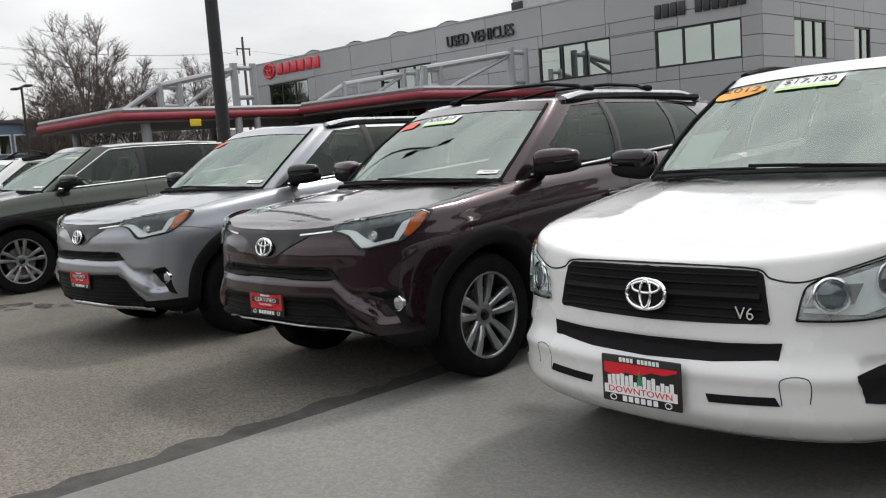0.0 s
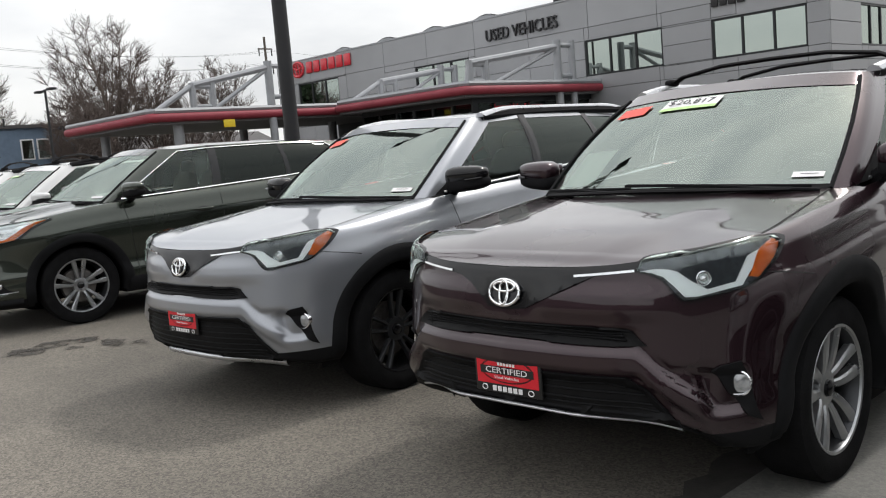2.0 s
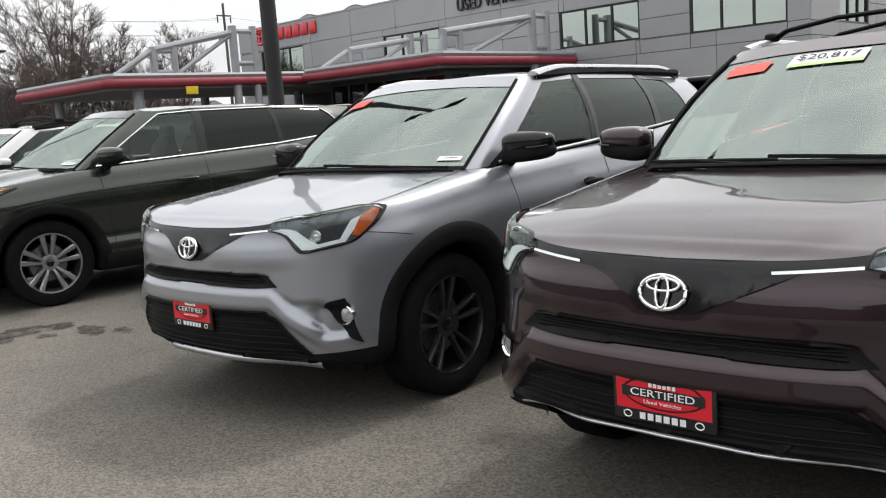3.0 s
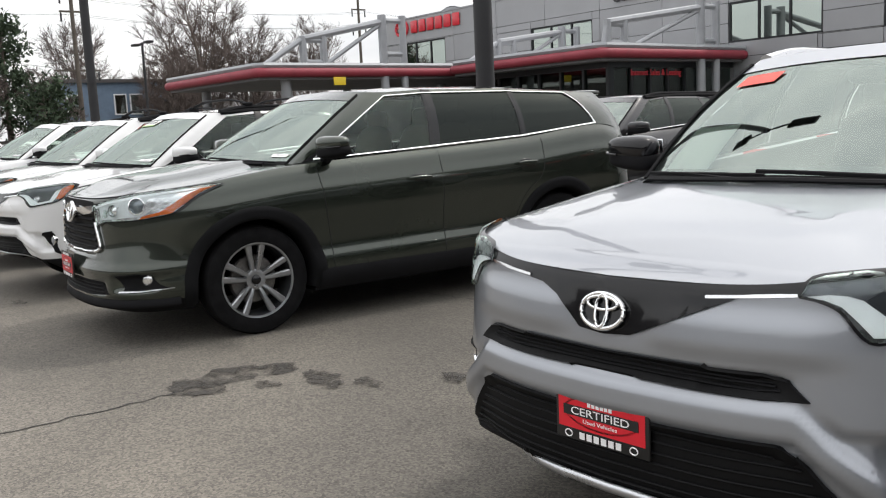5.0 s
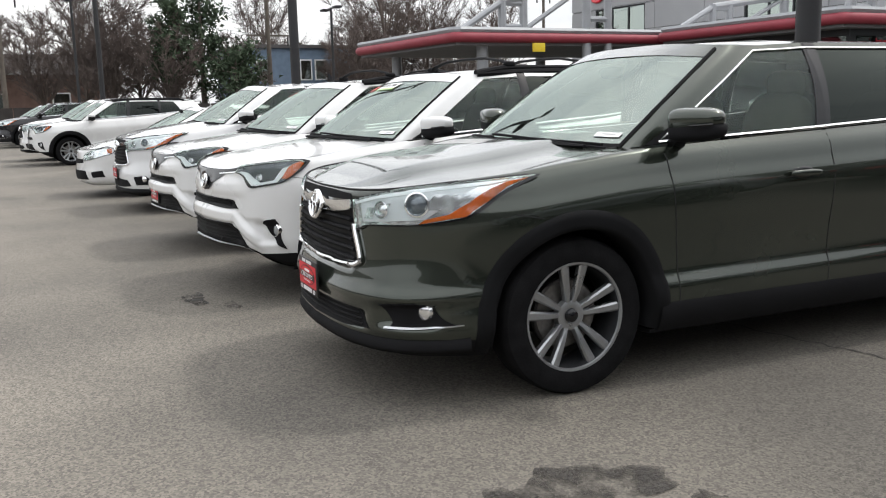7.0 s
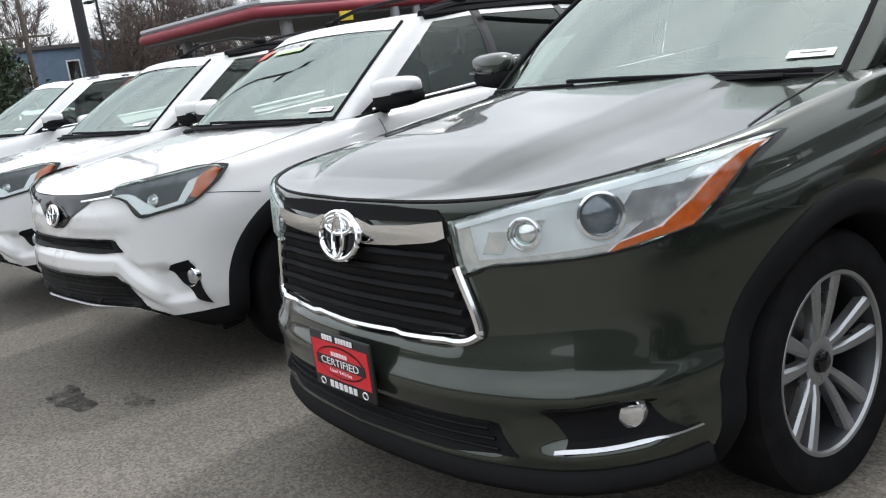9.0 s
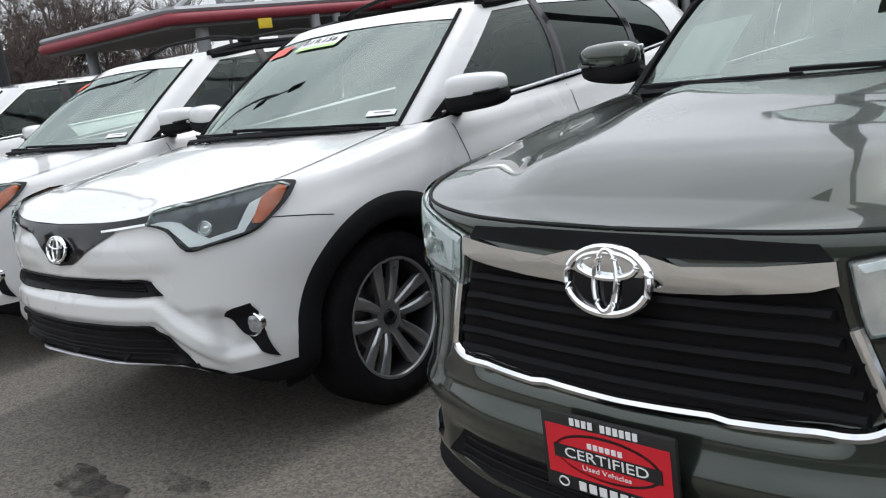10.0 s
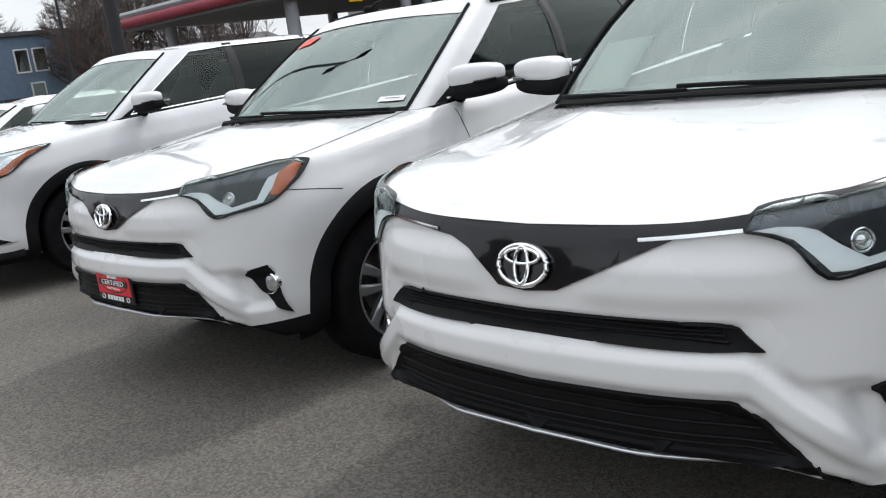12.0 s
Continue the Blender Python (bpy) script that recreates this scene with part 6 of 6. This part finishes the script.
for dz, dy in ((12.0, 0.8), (12.0, -0.8), (10.7, 0.8), (10.7, -0.8)):
    wire((-75, 22.4 + dy, dz), (-87, 56 + dy, dz + 1.6), 0.7)
    wire((-75, 22.4 + dy, dz), (-80, -40 + dy, dz + 2.0), 1.0)
wire((-75, 5.3, 10.0), (-78, -60, 10.5), 1.0)
wire((-75, 5.3, 10.0), (-75, 22.4, 6.6), 0.4)
wire((-87, 56.8, 13.7), (-100, 140, 14.5), 1.2)


def bare_tree(x, y, h, spread, seed, density=1.0):
    """A leafless tree: trunk, limbs and fans of thin twigs."""
    r = random.Random(seed)
    root = new("tree")
    root.matrix_world = pose(x, y, 0)
    tagged(root, "bare leafless tree with fine upright twigs", "tree", "bare trees")
    limbs, twigs = [], []
    stem = spline([Vector((0, 0, 0)), Vector((0, 0, h * 0.18)), Vector((r.gauss(0, 0.015 * h), r.gauss(0, 0.015 * h), h * 0.42)), Vector((r.gauss(0, 0.02 * h), r.gauss(0, 0.02 * h), h * 0.7))], 4)
    limbs.append(tube(stem, [h * (0.020 - 0.014 * k / (len(stem) - 1)) for k in range(len(stem))], 8, caps=False))
    wide = h * 0.34 * spread
    for k in range(round(44 * density)):
        base = stem[min(len(stem) - 1, int(len(stem) * r.uniform(0.28, 1.0)))]
        a, e = r.uniform(0, 2 * math.pi), r.uniform(-0.3, 0.96)
        tip = Vector((wide * math.cos(a) * math.sqrt(max(0.05, 1 - max(0, e) ** 2)) * r.uniform(0.6, 1), wide * math.sin(a) * math.sqrt(max(0.05, 1 - max(0, e) ** 2)) * r.uniform(0.6, 1), h * (0.58 + 0.40 * e)))
        if tip.z < base.z + 0.08 * h:
            base = stem[len(stem) // 3]
        mid = base.lerp(tip, 0.5) + Vector((r.gauss(0, 0.02 * h), r.gauss(0, 0.02 * h), -0.03 * h))
        line = spline([base, mid, tip], 4)
        limbs.append(tube(line, [h * (0.0056 - 0.0050 * i / 8) for i in range(9)], 5, caps=False))
        run = (tip - base).normalized()
        for j in range(21):
            p = line[min(8, int(9 * r.uniform(0.1, 1.0) ** 0.6))]
            d = (run * 0.8 + Vector((r.gauss(0, 0.6), r.gauss(0, 0.6), 0.15 + r.gauss(0, 0.3)))).normalized()
            q = p + d * h * r.uniform(0.05, 0.105)
            twigs.append(tube([p, p.lerp(q, 0.5) + Vector((r.gauss(0, 0.05), r.gauss(0, 0.05), 0)), q], [0.022, 0.015, 0.009], 3, caps=False))
            for n in range(7):
                b = p.lerp(q, r.uniform(0.2, 1.0))
                dd = (d + Vector((r.gauss(0, 0.6), r.gauss(0, 0.6), r.gauss(0.25, 0.3)))).normalized()
                twigs.append(tube([b, b + dd * h * r.uniform(0.025, 0.06)], [0.012, 0.006], 3, caps=False))
    part("trunk", merge(limbs), BARK, root)
    part("crown", merge(twigs), TWIG, root, "crown of fine bare twigs", smooth=False)
    return root


def evergreen(x, y, h, w, seed, low=0.15):
    """An evergreen: trunk, limbs and many small needle clumps with gaps."""
    r = random.Random(seed)
    root = new("tree")
    root.matrix_world = pose(x, y, 0)
    tagged(root, "dark green conifer with clumped foliage", "tree", "evergreens")
    part("trunk", tube([(0, 0, 0), (0.1, 0, h * 0.5), (0, 0.1, h * 0.95)], [h * 0.025, h * 0.017, h * 0.005], 7), BARK, root)
    limbs, V, F = [], [], []
    lobes = []
    for k in range(16):
        t = low + (1 - low) * (k + 0.5) / 16
        a = r.uniform(0, 6.28)
        d = w * (0.35 + 0.65 * math.sin(math.pi * min(1, 0.25 + 0.75 * t))) * r.uniform(0.35, 0.95)
        c = Vector((d * math.cos(a), d * math.sin(a), h * t))
        limbs.append(tube([(0, 0, c.z - 0.3), c], [0.07, 0.03], 4))
        lobes.append((c, w * r.uniform(0.30, 0.5)))
    for c, s in lobes:
        for k in range(170):
            p = c + Vector((r.gauss(0, s * 0.55), r.gauss(0, s * 0.55), r.gauss(0, s * 0.42)))
            q = 0.30
            a, b = Vector((r.uniform(-q, q), r.uniform(-q, q), r.uniform(-q, q))), Vector((r.uniform(-q, q), r.uniform(-q, q), r.uniform(-q, q)))
            n = len(V)
            V += [p, p + a, p + b]
            F.append((n, n + 1, n + 2))
    part("limb", merge(limbs), BARK, root)
    part("crown", (V, F), NEEDLE, root, "dark green needle clumps", smooth=False)


bare_tree(-75, 31.8, 14.5, 0.9, 1)
bare_tree(-78, 37.5, 11.5, 1.0, 2)
bare_tree(-82, 47.0, 12.0, 0.8, 3, 0.8)
bare_tree(-88, 26.0, 11.5, 0.9, 4, 0.8)
bare_tree(-80, 11.5, 11.3, 0.9, 5)
bare_tree(-84, 7.0, 9.0, 1.0, 6)
bare_tree(-88, 3.0, 9.5, 0.9, 7)
bare_tree(-72, 14.0, 7.5, 1.1, 8)
bare_tree(-74, 19.5, 6.5, 1.1, 9)
bare_tree(-70, 27.5, 7.5, 1.1, 10)
bare_tree(-84, 33.0, 9.0, 1.1, 11)
bare_tree(-95, -6.0, 10.5, 0.9, 12, 0.8)
evergreen(-74, 17.0, 10.4, 2.0, 21, 0.35)
evergreen(-72, 14.4, 8.8, 1.4, 22, 0.35)
evergreen(-71, 18.6, 5.4, 2.8, 23, 0.05)
bare_tree(-79, 9.5, 10.0, 1.0, 31)
bare_tree(-77, 13.0, 9.0, 1.1, 32)
bare_tree(-76, 11.0, 6.5, 1.2, 33)
bare_tree(-76, 15.5, 6.0, 1.2, 34)
bare_tree(-80, 35.0, 10.0, 1.1, 35)
bare_tree(-73, 29.5, 6.0, 1.2, 36)
bare_tree(-78, 41.0, 8.0, 1.1, 37)


def house(x, y, w, d, h, wall, label, wins, roof_h=0.0):
    """A building whose long side faces +x."""
    root = new("house")
    root.matrix_world = pose(x, y, 0)
    tagged(root, label, "house")
    part("wall", box(-d, 0, 0, w, 0, h), wall, root, smooth=False)
    if roof_h:
        part("roof", ([(0.3, -0.3, h), (0.3, w + 0.3, h), (-d - 0.3, w + 0.3, h), (-d - 0.3, -0.3, h), (-d / 2, -0.3, h + roof_h), (-d / 2, w + 0.3, h + roof_h)], [(0, 1, 5, 4), (2, 3, 4, 5), (0, 4, 3), (1, 2, 5), (3, 2, 1, 0)]), ROOFING, root, smooth=False)
    else:
        part("roof", box(-d - 0.2, 0.25, -0.25, w + 0.25, h, h + 0.3), ROOFING, root, smooth=False)
    for wy, wz, ww, wh in wins:
        wn_ = part("window", box(-0.05, 0.06, wy - 0.12, wy + ww + 0.12, wz - 0.12, wz + wh + 0.12), WHITEINK, root, "white framed window", smooth=False)
        part("pane", box(-0.02, 0.075, wy, wy + ww, wz, wz + wh), PANE, wn_, smooth=False)


house(-85, 23.2, 13.5, 9, 6.3, BLUEWALL, "blue-grey two-storey house with white framed windows", [(1.2, 3.6, 0.9, 1.6), (5.2, 3.6, 0.9, 1.6), (6.6, 3.6, 0.9, 1.6), (10.0, 3.6, 0.9, 1.6), (1.2, 1.0, 0.9, 1.6), (6.0, 1.0, 0.9, 1.6)])
house(-88, -4, 17, 10, 4.3, BRICK, "low dull brick building behind the lot", [(2, 1.5, 1.2, 1.2), (7, 1.5, 1.2, 1.2), (12, 1.5, 1.2, 1.2)], 1.9)
house(-92, 38, 22, 10, 3.6, BRICK, "low brick house behind the trees", [(3, 1.2, 1.2, 1.2), (9, 1.2, 1.2, 1.2), (15, 1.2, 1.2, 1.2)], 1.8)
house(-100, -40, 30, 12, 4.5, BRICK, "low brick building at the far end", [(4, 1.5, 1.2, 1.2), (12, 1.5, 1.2, 1.2)], 1.6)
# dark boards added in place of the low dark clutter along this edge
tagged(part("fence", merge([box(-68.05, -68, y, y + 2.35, 0.1, 1.6) for y in np.arange(-20, 34, 2.4)]), CLUTTER, smooth=False), "dark board fence along the back of the lot", "fence", kind="structure")

# unseen dark walls, added so that the car bodies reflect something dark
tagged(part("wall_south", box(-120, 40, -39, -38, 0, 5.5), ROOFING, smooth=False), "plain dark wall across the street", "wall", kind="structure")
tagged(part("wall_east", box(16, 17, -38, 60, 0, 8.0), ROOFING, smooth=False), "plain dark wall beside the lot", "wall", kind="structure")

# ---- cladding panels of the building ----
PX = [FX0 - 0.06] + [FX0 + 3.42 * k for k in range(1, 10)] + [FX1 + 0.06]
PZ = [0.0, 2.0, 3.4, 4.72, 6.05, FZ]
PY = [FY] + [FY + 3.3 * k for k in range(1, 9)] + [61.8]


def clad(us, opens):
    """Panel rectangles of a wall, cut only where an opening reaches into one."""
    for a, b in zip(us, us[1:]):
        for c, d in zip(PZ, PZ[1:]):
            near = [(max(a, o[0]), min(b, o[1]), max(c, o[2]), min(d, o[3])) for o in opens if o[0] < b and o[1] > a and o[2] < d and o[3] > c]
            yield from cells(a, b, c, d, near, [], [])


for a, b, c, d in clad(PX, FRONT_OPEN):
    bpart("panel", box(a + 0.012, b - 0.012, FY - 0.06, FY - 0.003, c + 0.012, d - 0.012), PANEL, front)
for a, b, c, d in clad(PY, SIDE_OPEN):
    bpart("panel", box(FX1 + 0.003, FX1 + 0.06, a + 0.012, b - 0.012, c + 0.012, d - 0.012), PANEL, side_w)
